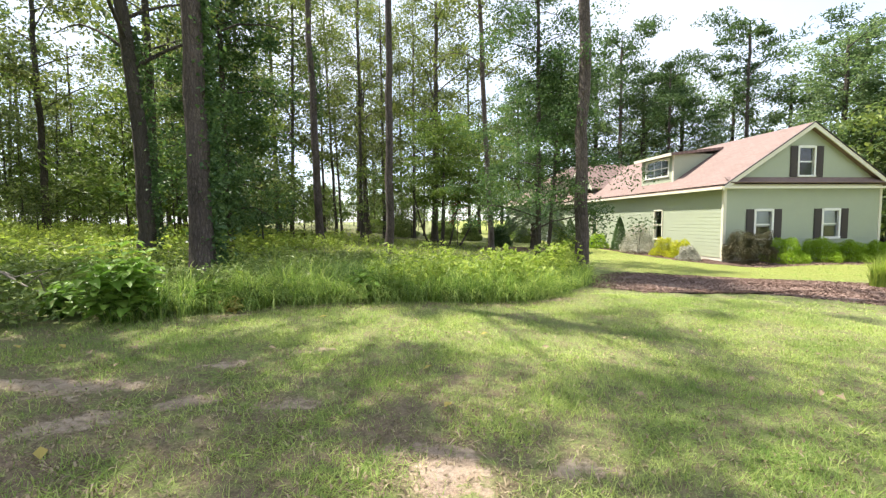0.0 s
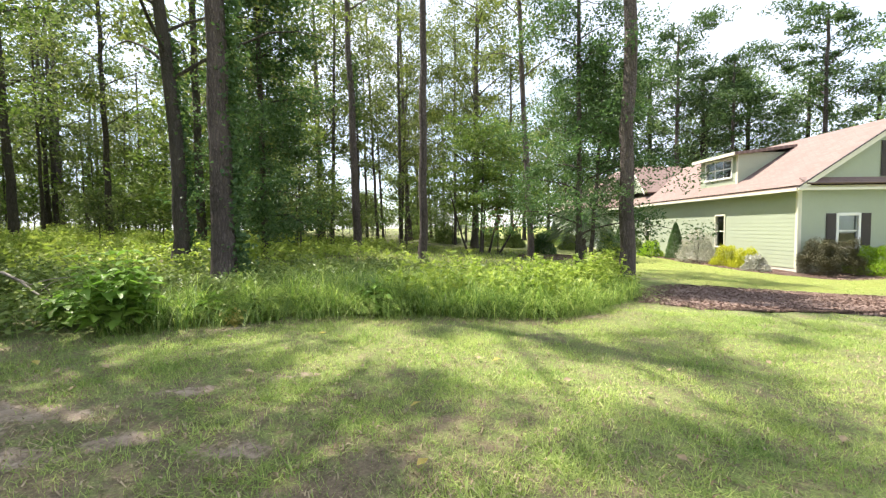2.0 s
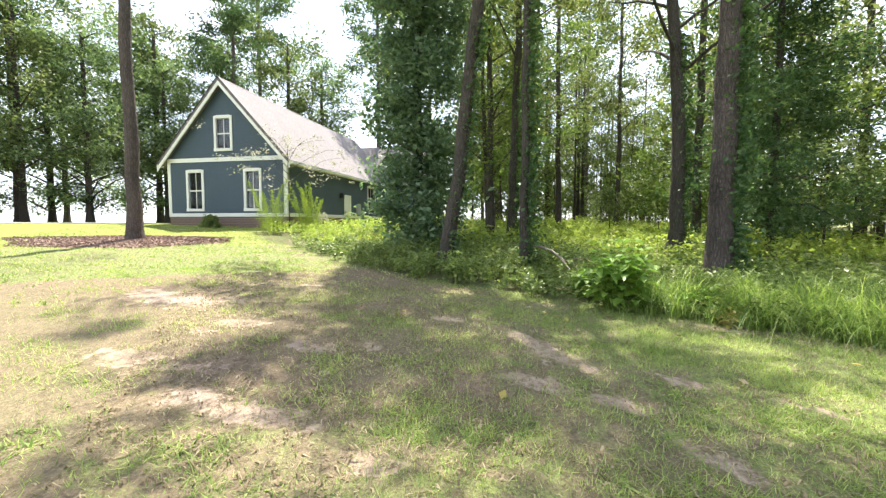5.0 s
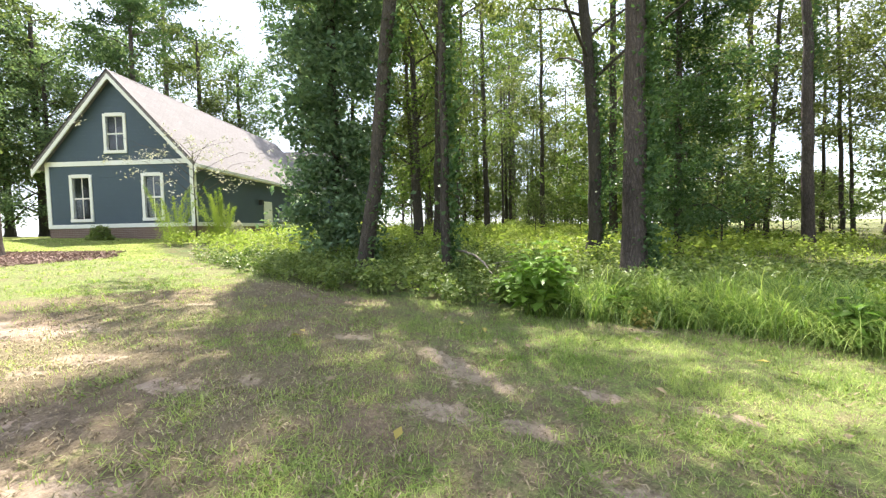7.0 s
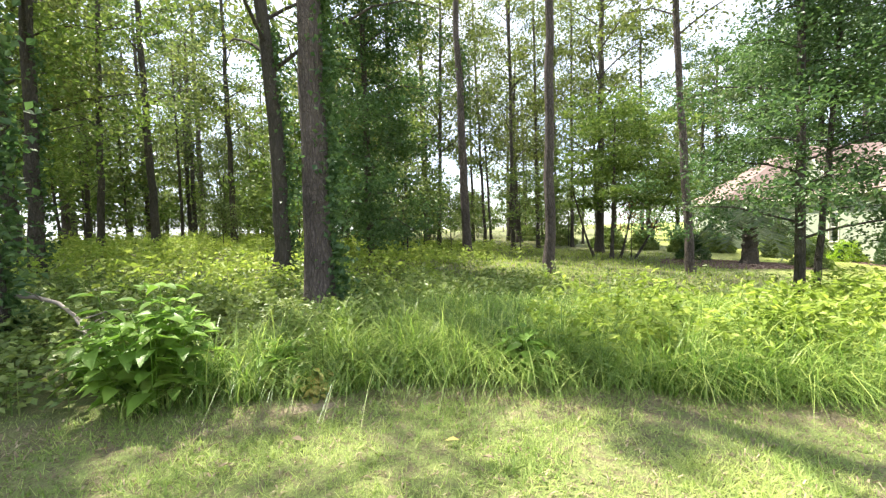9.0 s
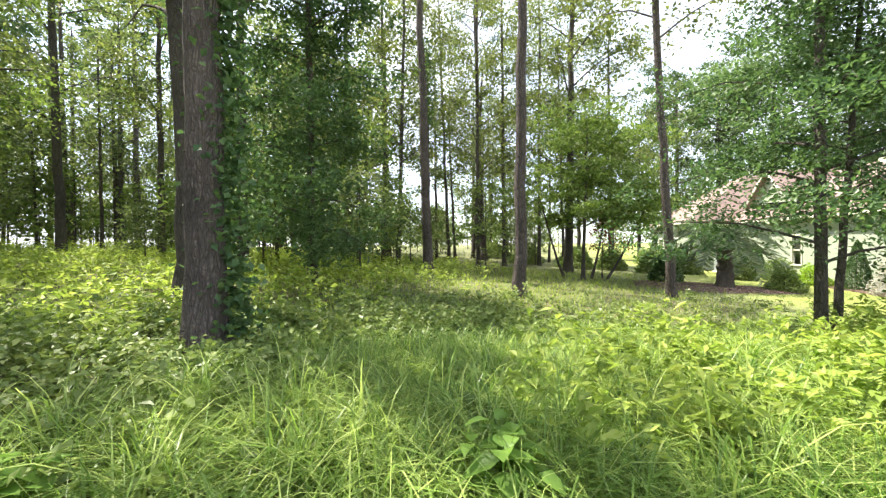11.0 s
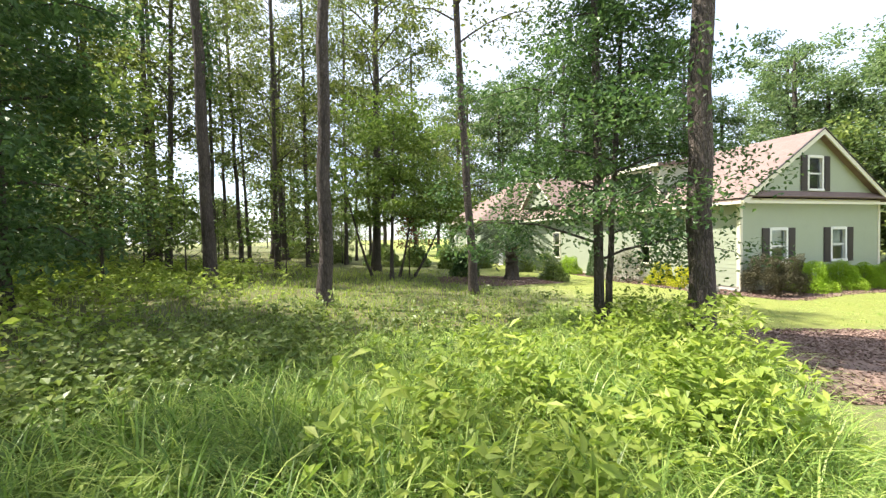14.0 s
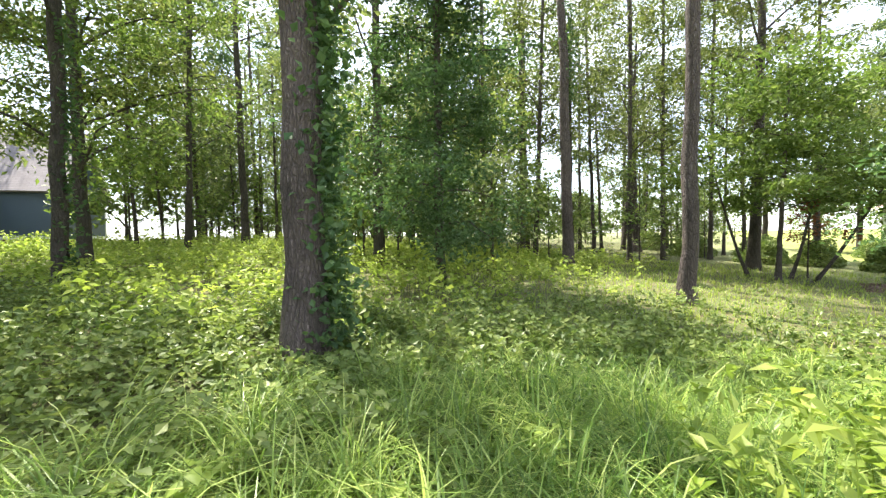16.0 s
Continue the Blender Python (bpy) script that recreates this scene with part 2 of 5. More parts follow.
TEAL = plain("teal_glaze", (0.045, 0.115, 0.11), 0.3, 9, 0.3)
LABEL = plain("white_label", (0.75, 0.76, 0.72), 0.5)
CONCRETE = plain("concrete", (0.55, 0.53, 0.49), 0.9, 18, 0.1)
BLIND = plain("white_blind", (0.55, 0.56, 0.54), 0.7)
METAL = plain("painted_metal", (0.34, 0.36, 0.37), 0.45, 20, 0.08, 0.1)
DEADWOOD = plain("dead_wood", (0.22, 0.19, 0.155), 0.8, 25, 0.25, 0.3)
BULB = plain("black_metal", (0.03, 0.03, 0.03), 0.4)

# ---- mesh helpers ----
rng = np.random.default_rng(11)


def mesh_of(name, verts, faces, mat):
    """A mesh from arrays: faces is one array (n, 3) or (n, 4), or a list of such arrays."""
    verts = np.asarray(verts, dtype=np.float32).reshape(-1, 3)
    if not isinstance(faces, list):
        faces = [faces]
    faces = [np.asarray(f, dtype=np.int32) for f in faces if len(f)]
    me = bpy.data.meshes.new(name)
    me.vertices.add(len(verts))
    me.vertices.foreach_set("co", verts.ravel())
    loops = np.concatenate([f.ravel() for f in faces])
    sizes = np.concatenate([np.full(len(f), f.shape[1], dtype=np.int32) for f in faces])
    me.loops.add(len(loops))
    me.loops.foreach_set("vertex_index", loops)
    me.polygons.add(len(sizes))
    me.polygons.foreach_set("loop_start", np.concatenate([[0], np.cumsum(sizes)[:-1]]).astype(np.int32))
    me.polygons.foreach_set("loop_total", sizes)
    me.polygons.foreach_set("use_smooth", np.zeros(len(sizes), dtype=bool))
    me.materials.append(mat)
    me.update(calc_edges=True)
    return me


def part(name, me, parent=None, label="", smooth=False):
    ob = new(name, me)
    if smooth:
        me.polygons.foreach_set("use_smooth", np.ones(len(me.polygons), dtype=bool))
    ob.parent = parent
    return tagged(ob, label)


def merge(chunks):
    """Joins (verts, faces) pairs of one face size."""
    vs, fs, n = [], [], 0
    for v, f in chunks:
        vs.append(v)
        fs.append(np.asarray(f) + n)
        n += len(v)
    return np.concatenate(vs), np.concatenate(fs)


def tube(points, radii, sides=8, wobble=0.0):
    points, radii = np.asarray(points, float), np.asarray(radii, float)
    d = np.gradient(points, axis=0)
    d /= np.linalg.norm(d, axis=1, keepdims=True) + 1e-9
    ref = np.where(np.abs(d[:, 2:3]) > 0.8, [[1.0, 0, 0]], [[0, 0, 1.0]])
    u = np.cross(d, ref)
    u /= np.linalg.norm(u, axis=1, keepdims=True) + 1e-9
    w = np.cross(d, u)
    a = np.linspace(0, 2 * np.pi, sides, endpoint=False)
    r = radii[:, None] * (1 + wobble * rng.normal(size=(len(points), sides)))
    v = points[:, None] + r[..., None] * (np.cos(a)[None, :, None] * u[:, None] + np.sin(a)[None, :, None] * w[:, None])
    i, j = np.meshgrid(np.arange(len(points) - 1), np.arange(sides), indexing="ij")
    k = (j + 1) % sides
    f = np.stack([i * sides + j, i * sides + k, (i + 1) * sides + k, (i + 1) * sides + j], -1).reshape(-1, 4)
    return v.reshape(-1, 3), f


def leaves(centres, length, width=0.5, up=0.6, fold=0.25):
    """Folded leaves, two triangles each, at the centres."""
    n = len(centres)
    length = np.broadcast_to(length, n) * rng.uniform(0.65, 1.3, n)
    nrm = rng.normal(size=(n, 3))
    nrm[:, 2] = np.abs(nrm[:, 2]) + up
    nrm /= np.linalg.norm(nrm, axis=1, keepdims=True)
    d = np.cross(nrm, rng.normal(size=(n, 3)))
    d /= np.linalg.norm(d, axis=1, keepdims=True) + 1e-9
    s = np.cross(nrm, d)
    L, W = length[:, None], length[:, None] * width * 0.5
    base = centres - d * L * 0.5
    v = np.stack([base, centres - d * L * 0.05 + s * W + nrm * W * fold, centres + d * L * 0.5 - nrm * L * 0.12, centres - d * L * 0.05 - s * W + nrm * W * fold], 1)
    o = np.arange(n)[:, None] * 4
    return v.reshape(-1, 3), np.concatenate([o + [0, 1, 2], o + [0, 2, 3]])


def lobed(centres, length, up=1.0):
    """Three-lobed leaves: three narrow leaves that share a base."""
    c = np.repeat(centres, 3, axis=0) + rng.normal(0, 0.02, (len(centres) * 3, 3))
    return leaves(c, length, 0.42, up)


def blades(roots, height, width, lean, segments=4):
    """Arching grass blades: tapered ribbons that bend over at the tip."""
    n = len(roots)
    a = rng.uniform(0, 2 * np.pi, n)
    d = np.stack([np.cos(a), np.sin(a), np.zeros(n)], -1)
    s = np.stack([-np.sin(a), np.cos(a), np.zeros(n)], -1)
    H, W, B = (np.broadcast_to(x, n)[:, None] for x in (height, width, lean))
    B = B * rng.uniform(0.3, 1.6, n)[:, None]
    rows = []
    for k in range(segments + 1):
        q = k / segments
        p = roots + d * H * B * 0.9 * q ** 2.2 + np.array([0, 0, 1.0]) * H * (q - 0.52 * B * q ** 3.5)
        w = W * (1 - q ** 1.6) * 0.5 if segments > 1 else W * (1 - q) * 0.5
        rows.append((p, w))
    vs = []
    for k, (p, w) in enumerate(rows[:-1]):
        vs += [p - s * w, p + s * w]
    vs.append(rows[-1][0])
    v = np.stack(vs, 1)
    m = v.shape[1]
    o = np.arange(n)[:, None] * m
    f = []
    for k in range(segments - 1):
        f += [o + [2 * k, 2 * k + 1, 2 * k + 3], o + [2 * k, 2 * k + 3, 2 * k + 2]]
    f.append(o + [m - 3, m - 2, m - 1])
    return v.reshape(-1, 3), np.concatenate(f)


def box(x0, x1, y0, y1, z0, z1):
    v = np.array([(x, y, z) for z in (z0, z1) for y in (y0, y1) for x in (x0, x1)], float)
    return v, np.array([(0, 2, 3, 1), (4, 5, 7, 6), (0, 1, 5, 4), (2, 6, 7, 3), (0, 4, 6, 2), (1, 3, 7, 5)])


def box_part(name, parent, mat, spans, label="", bevel=0.0):
    v, f = box(*spans)
    me = mesh_of(name, v, f, mat)
    if bevel:
        bm = bmesh.new()
        bm.from_mesh(me)
        bmesh.ops.bevel(bm, geom=bm.edges, offset=bevel, segments=2, affect="EDGES", profile=0.5)
        bm.to_mesh(me)
        bm.free()
    return part(name, me, parent, label)


# ---- the lie of the land ----
EDGE_X = [-60, -14, -6.6, -4.8, -3.0, -1.9, -0.9, 0.1, 1.9, 3.0, 4.0, 5.2, 5.6, 6.2]
EDGE_Y = [3.0, 3.0, 5.1, 5.8, 6.9, 7.7, 8.4, 8.8, 9.2, 9.5, 10.4, 12.0, 14.0, 16.0]


def height(x, y):
    x, y = np.asarray(x, float), np.asarray(y, float)
    e = 0.052 * (1.5 - (-24 + 39 * (lambda q: q)(np.clip((x + 24) / 39, 0, 1))))
    far = np.clip((np.hypot(x, y - 10) - 60) / 120, 0, 1)
    return e * (1 - far) + 0.025 * np.sin(x * 0.9 + 1) * np.cos(y * 0.8) * (1 - far)


def h(x, y):
    return float(height(x, y))


def edge_y(x):
    return np.interp(x, EDGE_X, EDGE_Y)


PATCHES = [(-5.0, 2.05, 1.0, 0.42, 0.9), (-3.48, 2.81, 0.42, 0.16, 0.9), (-3.3, 2.40, 0.28, 0.12, 0.9), (-2.38, 3.46, 0.34, 0.15, 0.9), (-2.16, 3.95, 0.24, 0.11, 0.9),
           (-5.38, 3.84, 0.34, 0.12, 0.8), (-1.60, 2.62, 0.36, 0.20, 0.9), (-1.22, 3.06, 0.34, 0.18, 0.9), (-2.18, 2.68, 0.36, 0.11, 0.9), (-2.7, 1.95, 0.45, 0.2, 0.8),
           (-0.56, 3.48, 0.24, 0.13, 0.7), (-0.98, 4.97, 0.36, 0.16, 0.8), (-0.45, 5.32, 0.24, 0.12, 0.8), (1.31, 4.52, 0.27, 0.30, 0.3), (1.01, 4.83, 0.20, 0.10, 0.2),
           (0.23, 5.33, 0.34, 0.14, 0.1), (-1.41, 5.45, 0.55, 0.20, 0.1), (-0.55, 6.05, 0.28, 0.13, 0.4), (0.13, 6.45, 0.18, 0.14, 0.4), (-1.85, 5.5, 0.34, 0.14, 0.4),
           (-2.8, 5.0, 0.34, 0.14, 0.7), (2.09, 4.55, 0.26, 0.12, 0.1), (-1.3, 7.9, 0.32, 0.13, 0.6), (-0.5, 8.35, 0.24, 0.10, 0.5), (2.4, 9.1, 0.5, 0.10, 0.15), (3.6, 9.75, 0.4, 0.11, 0.6), (6.2, 12.0, 0.7, 0.3, 0.4), (9.6, 7.2, 0.7, 0.25, 0.2)]


def bare_at(x, y):
    out = np.zeros(np.shape(x))
    for px, py, a, b, turn in PATCHES:
        c, s = math.cos(turn), math.sin(turn)
        u, w = (x - px) * c + (y - py) * s, (y - py) * c - (x - px) * s
        out = np.maximum(out, np.clip(1.0 - 0.45 * np.hypot(u / a, w / b) / 0.92, 0, 1))
    return out


def thin_at(x, y):
    """How worn the lawn is: most towards the blue house and round the bare spots."""
    return np.clip((1.2 - x) / 3.5, 0, 1) * np.clip((6.8 - y) / 2.5, 0, 1) * (x > -7) + 0.6 * np.exp(-((x - 1.2) ** 2 + (y - 4.9) ** 2) / 1.2) + 0.5 * np.clip(1 - np.abs(y - edge_y(x) + 0.25) / 0.4, 0, 1)


def make_terrain():
    far = [3, 6, 10, 20, 40, 80, 160, 400, 900, 2000]
    xs = np.concatenate([[-28 - v for v in far[::-1]], np.arange(-28, 30.01, 0.25), [30 + v for v in far]])
    ys = np.concatenate([[-4 - v for v in far[::-1]], np.arange(-4, 36.01, 0.25), [36 + v for v in far]])
    X, Y = np.meshgrid(xs, ys)
    rough = 0.02 * np.sin(X * 5.1 + np.sin(Y * 3.3)) * np.sin(Y * 4.7 + np.cos(X * 2.9)) * (np.hypot(X, Y - 10) < 30)
    Z = height(X, Y) + rough
    nx, ny = len(xs), len(ys)
    i, j = np.meshgrid(np.arange(nx - 1), np.arange(ny - 1))
    a = (j * nx + i).ravel()
    me = mesh_of("ground", np.stack([X, Y, Z], -1).reshape(-1, 3), np.stack([a, a + 1, a + nx + 1, a + nx], -1), GROUND)
    inside = np.clip((Y - edge_y(X) + 0.1) / 0.5, 0, 1) * np.clip((7.0 + np.clip(Y - 16, 0, 60) * -0.25 - X) / 1.5, 0, 1) * (X > -17)
    for name, val in (("bare", bare_at(X, Y)), ("wood", inside), ("thin", thin_at(X, Y)), ("lush", np.clip((X - 6.5) / 2, 0, 1) * np.clip((Y - 14) / 1.0, 0, 1) + np.clip((-11.5 - X) / 2, 0, 1) * np.clip((7 - Y) / 2, 0, 1))):
        me.attributes.new(name, "FLOAT", "POINT").data.foreach_set("value", val.astype(np.float32).ravel())
    tagged(part("ground", me, smooth=True), "patchy lawn and woodland soil with bare sandy dirt spots", "ground", kind="structure")


make_terrain()


def bed(name, ring, label):
    """A low mound of bark mulch inside an outline, with loose chips on it."""
    ring = np.array(ring, float)
    c = ring.mean(axis=0)
    lo, hi = ring.min(axis=0), ring.max(axis=0)
    pts = []
    rings = 8
    dense = []
    for k in range(len(ring)):
        a, b = ring[k], ring[(k + 1) % len(ring)]
        for q in np.linspace(0, 1, 6, endpoint=False):
            dense.append(a + (b - a) * q + rng.normal(0, 0.06, 2))
    dense = np.array(dense)
    n = len(dense)
    for k in range(rings + 1):
        q = 1 - k / rings
        p = c + (dense - c) * q
        z = height(p[:, 0], p[:, 1]) + (0.012 + 0.05 * k / rings if k else -0.02) + rng.normal(0, 0.005, n)
        pts.append(np.column_stack([p, z]))
    f = []
    for k in range(rings):
        for j in range(n):
            f.append((k * n + j, k * n + (j + 1) % n, (k + 1) * n + (j + 1) % n, (k + 1) * n + j))
    root = tagged(new(name), label, "mulch bed", kind="structure")
    part("mulch", mesh_of("mulch", np.concatenate(pts), np.array(f), BED), root, smooth=True)
    count = int(330 * (hi - lo).prod() * 0.7)
    k = rng.integers(0, n, count)
    q = np.sqrt(rng.uniform(0, 1, count))[:, None]
    w = rng.uniform(0, 1, count)[:, None]
    p = c + (dense[k] * w + dense[(k + 1) % n] * (1 - w) - c) * q
    z = height(p[:, 0], p[:, 1]) + 0.02 + 0.05 * (1 - q[:, 0])
    v, f = leaves(np.column_stack([p, z]), 0.07, 0.45, 1.2, 0.5)
    tagged(part("mulch_chips", mesh_of("mulch_chips", v, f, MULCH), root), kind="stuff")


bed("mulch_bed", [(4.9, 11.2), (6.2, 11.0), (8.6, 11.6), (11.5, 9.2), (15.5, 8.0), (20, 8.2), (20, 11.5), (16.5, 13.6), (13.0, 14.2), (9.8, 14.4), (7.0, 14.6), (5.6, 13.2)],
    "reddish-brown bark mulch bed between lawn and green house")
house_bed = [(-1.9, -9.0), (-0.3, -9.0), (-0.25, -0.3), (9.6, -0.3), (9.8, 1.7), (5.0, 2.2), (-0.6, 2.1), (-2.1, 0.2), (-2.2, -4.0)]
bed("mulch_bed", [(14.82 + math.cos(radians(4.2)) * p + math.sin(radians(4.2)) * q, 20.71 + math.sin(radians(4.2)) * p - math.cos(radians(4.2)) * q) for p, q in house_bed], "pinkish-brown mulch border under the shrubs of the green house")
bed("mulch_bed", [(3.8, 23.4), (6.0, 22.0), (9.6, 23.8), (9.4, 26.0), (6.5, 27.0), (4.2, 25.5)], "dark mulch ring round the palm on the lawn")
bed("mulch_bed", [(-15.6, -4.0), (-12.8, -2.8), (-11.6, 0.2), (-12.6, 2.2), (-14.6, 2.4), (-16.2, -0.5)], "reddish mulch strip under the pine by the blue house")

# ---- houses ----


def lapped(name, parent, mat, origin, u, spans, z0, z1, holes=(), gable=None, lap=0.17, out=0.010):
    """Lap siding as real boards along the wall that starts at origin and runs along u (outside to the right of u): spans is its length,
    holes are (s0, s1, z0, z1) openings, gable(z) gives the left and right end of a board at that height."""
    n = Vector((u[1], -u[0], 0))
    u3 = Vector((u[0], u[1], 0))
    cuts = sorted({round(v, 3) for v in [z0 + lap * k for k in range(int((z1 - z0) / lap) + 1)] + [z1] + [c for q in holes for c in q[2:4] if z0 < c < z1]})
    sheet, boards = [], []
    for a, b in zip(cuts[:-1], cuts[1:]):
        if b - a < 0.004:
            continue
        pieces = [(0.0, spans, 0.0, spans)] if gable is None else [(*gable(a), *gable(b))]
        for s0, s1, w0, w1 in holes:
            if w0 < (a + b) / 2 < w1:
                pieces = [q for p in pieces for q in ((p[0], min(p[1], s0), p[2], min(p[3], s0)), (max(p[0], s1), p[1], max(p[2], s1), p[3])) if q[1] - q[0] > 0.02]
        for p in pieces:
            put = lambda s, z, o: tuple(Vector(origin) * 1.0 + u3 * s + n * o + Vector((0, 0, z - origin[2])))
            sheet.append([put(p[0], a, -0.12), put(p[1], a, -0.12), put(p[3], b, -0.12), put(p[2], b, -0.12)])
            boards.append([put(p[0], a, out), put(p[1], a, out), put(p[3], b, 0.004), put(p[2], b, 0.004), put(p[0], a, -0.004), put(p[1], a, -0.004), put(p[3], b, -0.008), put(p[2], b, -0.008)])
    wall = part(name, mesh_of(name, np.array(sheet).reshape(-1, 3), np.arange(len(sheet) * 4).reshape(-1, 4), mat), parent)
    for q in boards:
        part("board", mesh_of("board", np.array(q), np.array([(0, 1, 2, 3), (7, 6, 5, 4), (0, 4, 5, 1), (1, 5, 6, 2), (2, 6, 7, 3), (3, 7, 4, 0)]), mat), wall)
    return wall


class Wall:
    """A frame of reference on a wall: s along it, o outwards, z up."""

    def __init__(self, origin, u):
        self.o, self.u, self.n = Vector(origin), Vector((u[0], u[1], 0)).normalized(), Vector((u[1], -u[0], 0)).normalized()

    def slab(self, name, parent, mat, s0, s1, o0, o1, z0, z1, label="", bevel=0.0):
        v, f = box(s0, s1, o0, o1, z0, z1)
        w = np.array([tuple(self.o + self.u * p[0] + self.n * p[1]) for p in v])
        w[:, 2] = v[:, 2]
        me = mesh_of(name, w, f[:, ::-1], mat)
        if bevel:
            bm = bmesh.new()
            bm.from_mesh(me)
            bmesh.ops.bevel(bm, geom=bm.edges, offset=bevel, segments=1, affect="EDGES")
            bm.to_mesh(me)
            bm.free()
        return part(name, me, parent, label)


def window(wall, parent, s0, s1, z0, z1, trim, mat, bars=(1, 1), shutters=False, blind=False):
    """A sash window in an opening: casing, sill, meeting rail, muntins, panes and, on request, shutters. s, z: the opening's edges."""
    win = wall.slab("window", parent, mat, s0 - trim, s0, -0.1, 0.05, z0 - trim, z1 + trim, "", 0.006)
    wall.slab("window_frame", win, mat, s1, s1 + trim, -0.1, 0.05, z0 - trim, z1 + trim, "", 0.006)
    wall.slab("window_frame", win, mat, s0, s1, -0.1, 0.06, z1, z1 + trim * 1.2, "", 0.006)
    wall.slab("window_sill", win, mat, s0 - trim, s1 + trim, -0.1, 0.08, z0 - trim, z0, "", 0.006)
    m = (z0 + z1) / 2
    wall.slab("meeting_rail", win, mat, s0, s1, -0.07, -0.02, m - 0.03, m + 0.03)
    for half in ((z0, m - 0.03), (m + 0.03, z1)):
        for k in range(1, bars[0]):
            s = s0 + (s1 - s0) * k / bars[0]
            wall.slab("muntin", win, mat, s - 0.014, s + 0.014, -0.065, -0.03, *half)
        for k in range(1, bars[1]):
            z = half[0] + (half[1] - half[0]) * k / bars[1]
            wall.slab("muntin", win, mat, s0, s1, -0.064, -0.034, z - 0.014, z + 0.014)
        pane = wall.slab("pane", win, GLASS, s0, s1, -0.055, -0.045, *half)
        pane.visible_shadow = False
    if blind:
        wall.slab("blind", win, BLIND, s0, s1, -0.16, -0.14, m - 0.1, z1)
    if shutters:
        w = (s1 - s0) * 0.48
        for a in (s0 - trim - w - 0.02, s1 + trim + 0.02):
            sh = wall.slab("shutter", parent, SHUTTER, a, a + w, 0.018, 0.05, z0 - trim, z1 + trim, "dark louvred shutter", 0.006)
            for k in range(10):
                z = z0 - trim + 0.08 + (z1 - z0 + 2 * trim - 0.16) * k / 10
                wall.slab("slat", sh, SHUTTER, a + 0.05, a + w - 0.05, 0.05, 0.062, z, z + 0.07)
    return win


def roof_plane(name, parent, mat, a, b, c, d, thick=0.12):
    """A slab of roofing with corners a, b (eave) and c, d (ridge), with shingle coordinates along it."""
    a, b, c, d = (Vector(p) for p in (a, b, c, d))
    n = (b - a).cross(d - a).normalized()
    n = n if n.z > 0 else -n
    up = [a, b, c, d]
    v = [tuple(p) for p in up] + [tuple(p - n * thick) for p in up]
    me = mesh_of(name, np.array(v), np.array([(0, 1, 2, 3), (7, 6, 5, 4), (0, 4, 5, 1), (1, 5, 6, 2), (2, 6, 7, 3), (3, 7, 4, 0)]), mat)
    uvs = me.uv_layers.new(name="UVMap")
    e = (b - a).normalized()
    s = n.cross(e)
    for lp in me.loops:
        p = Vector(v[lp.vertex_index]) - a
        uvs.data[lp.index].uv = (p.dot(e), p.dot(s))
    return part(name, me, parent)


def beam(name, parent, mat, a, b, w, hgt, label=""):
    """A board from a to b, hgt deep downwards and w thick."""
    a, b = Vector(a), Vector(b)
    d = (b - a).normalized()
    s = d.cross(Vector((0, 0, 1))).normalized() * w / 2
    dn = Vector((0, 0, -hgt))
    v = [a - s, a + s, b + s, b - s, a - s + dn, a + s + dn, b + s + dn, b - s + dn]
    return part(name, mesh_of(name, np.array([tuple(p) for p in v]), np.array([(0, 1, 2, 3), (7, 6, 5, 4), (0, 4, 5, 1), (1, 5, 6, 2), (2, 6, 7, 3), (3, 7, 4, 0)]), mat), parent, label)


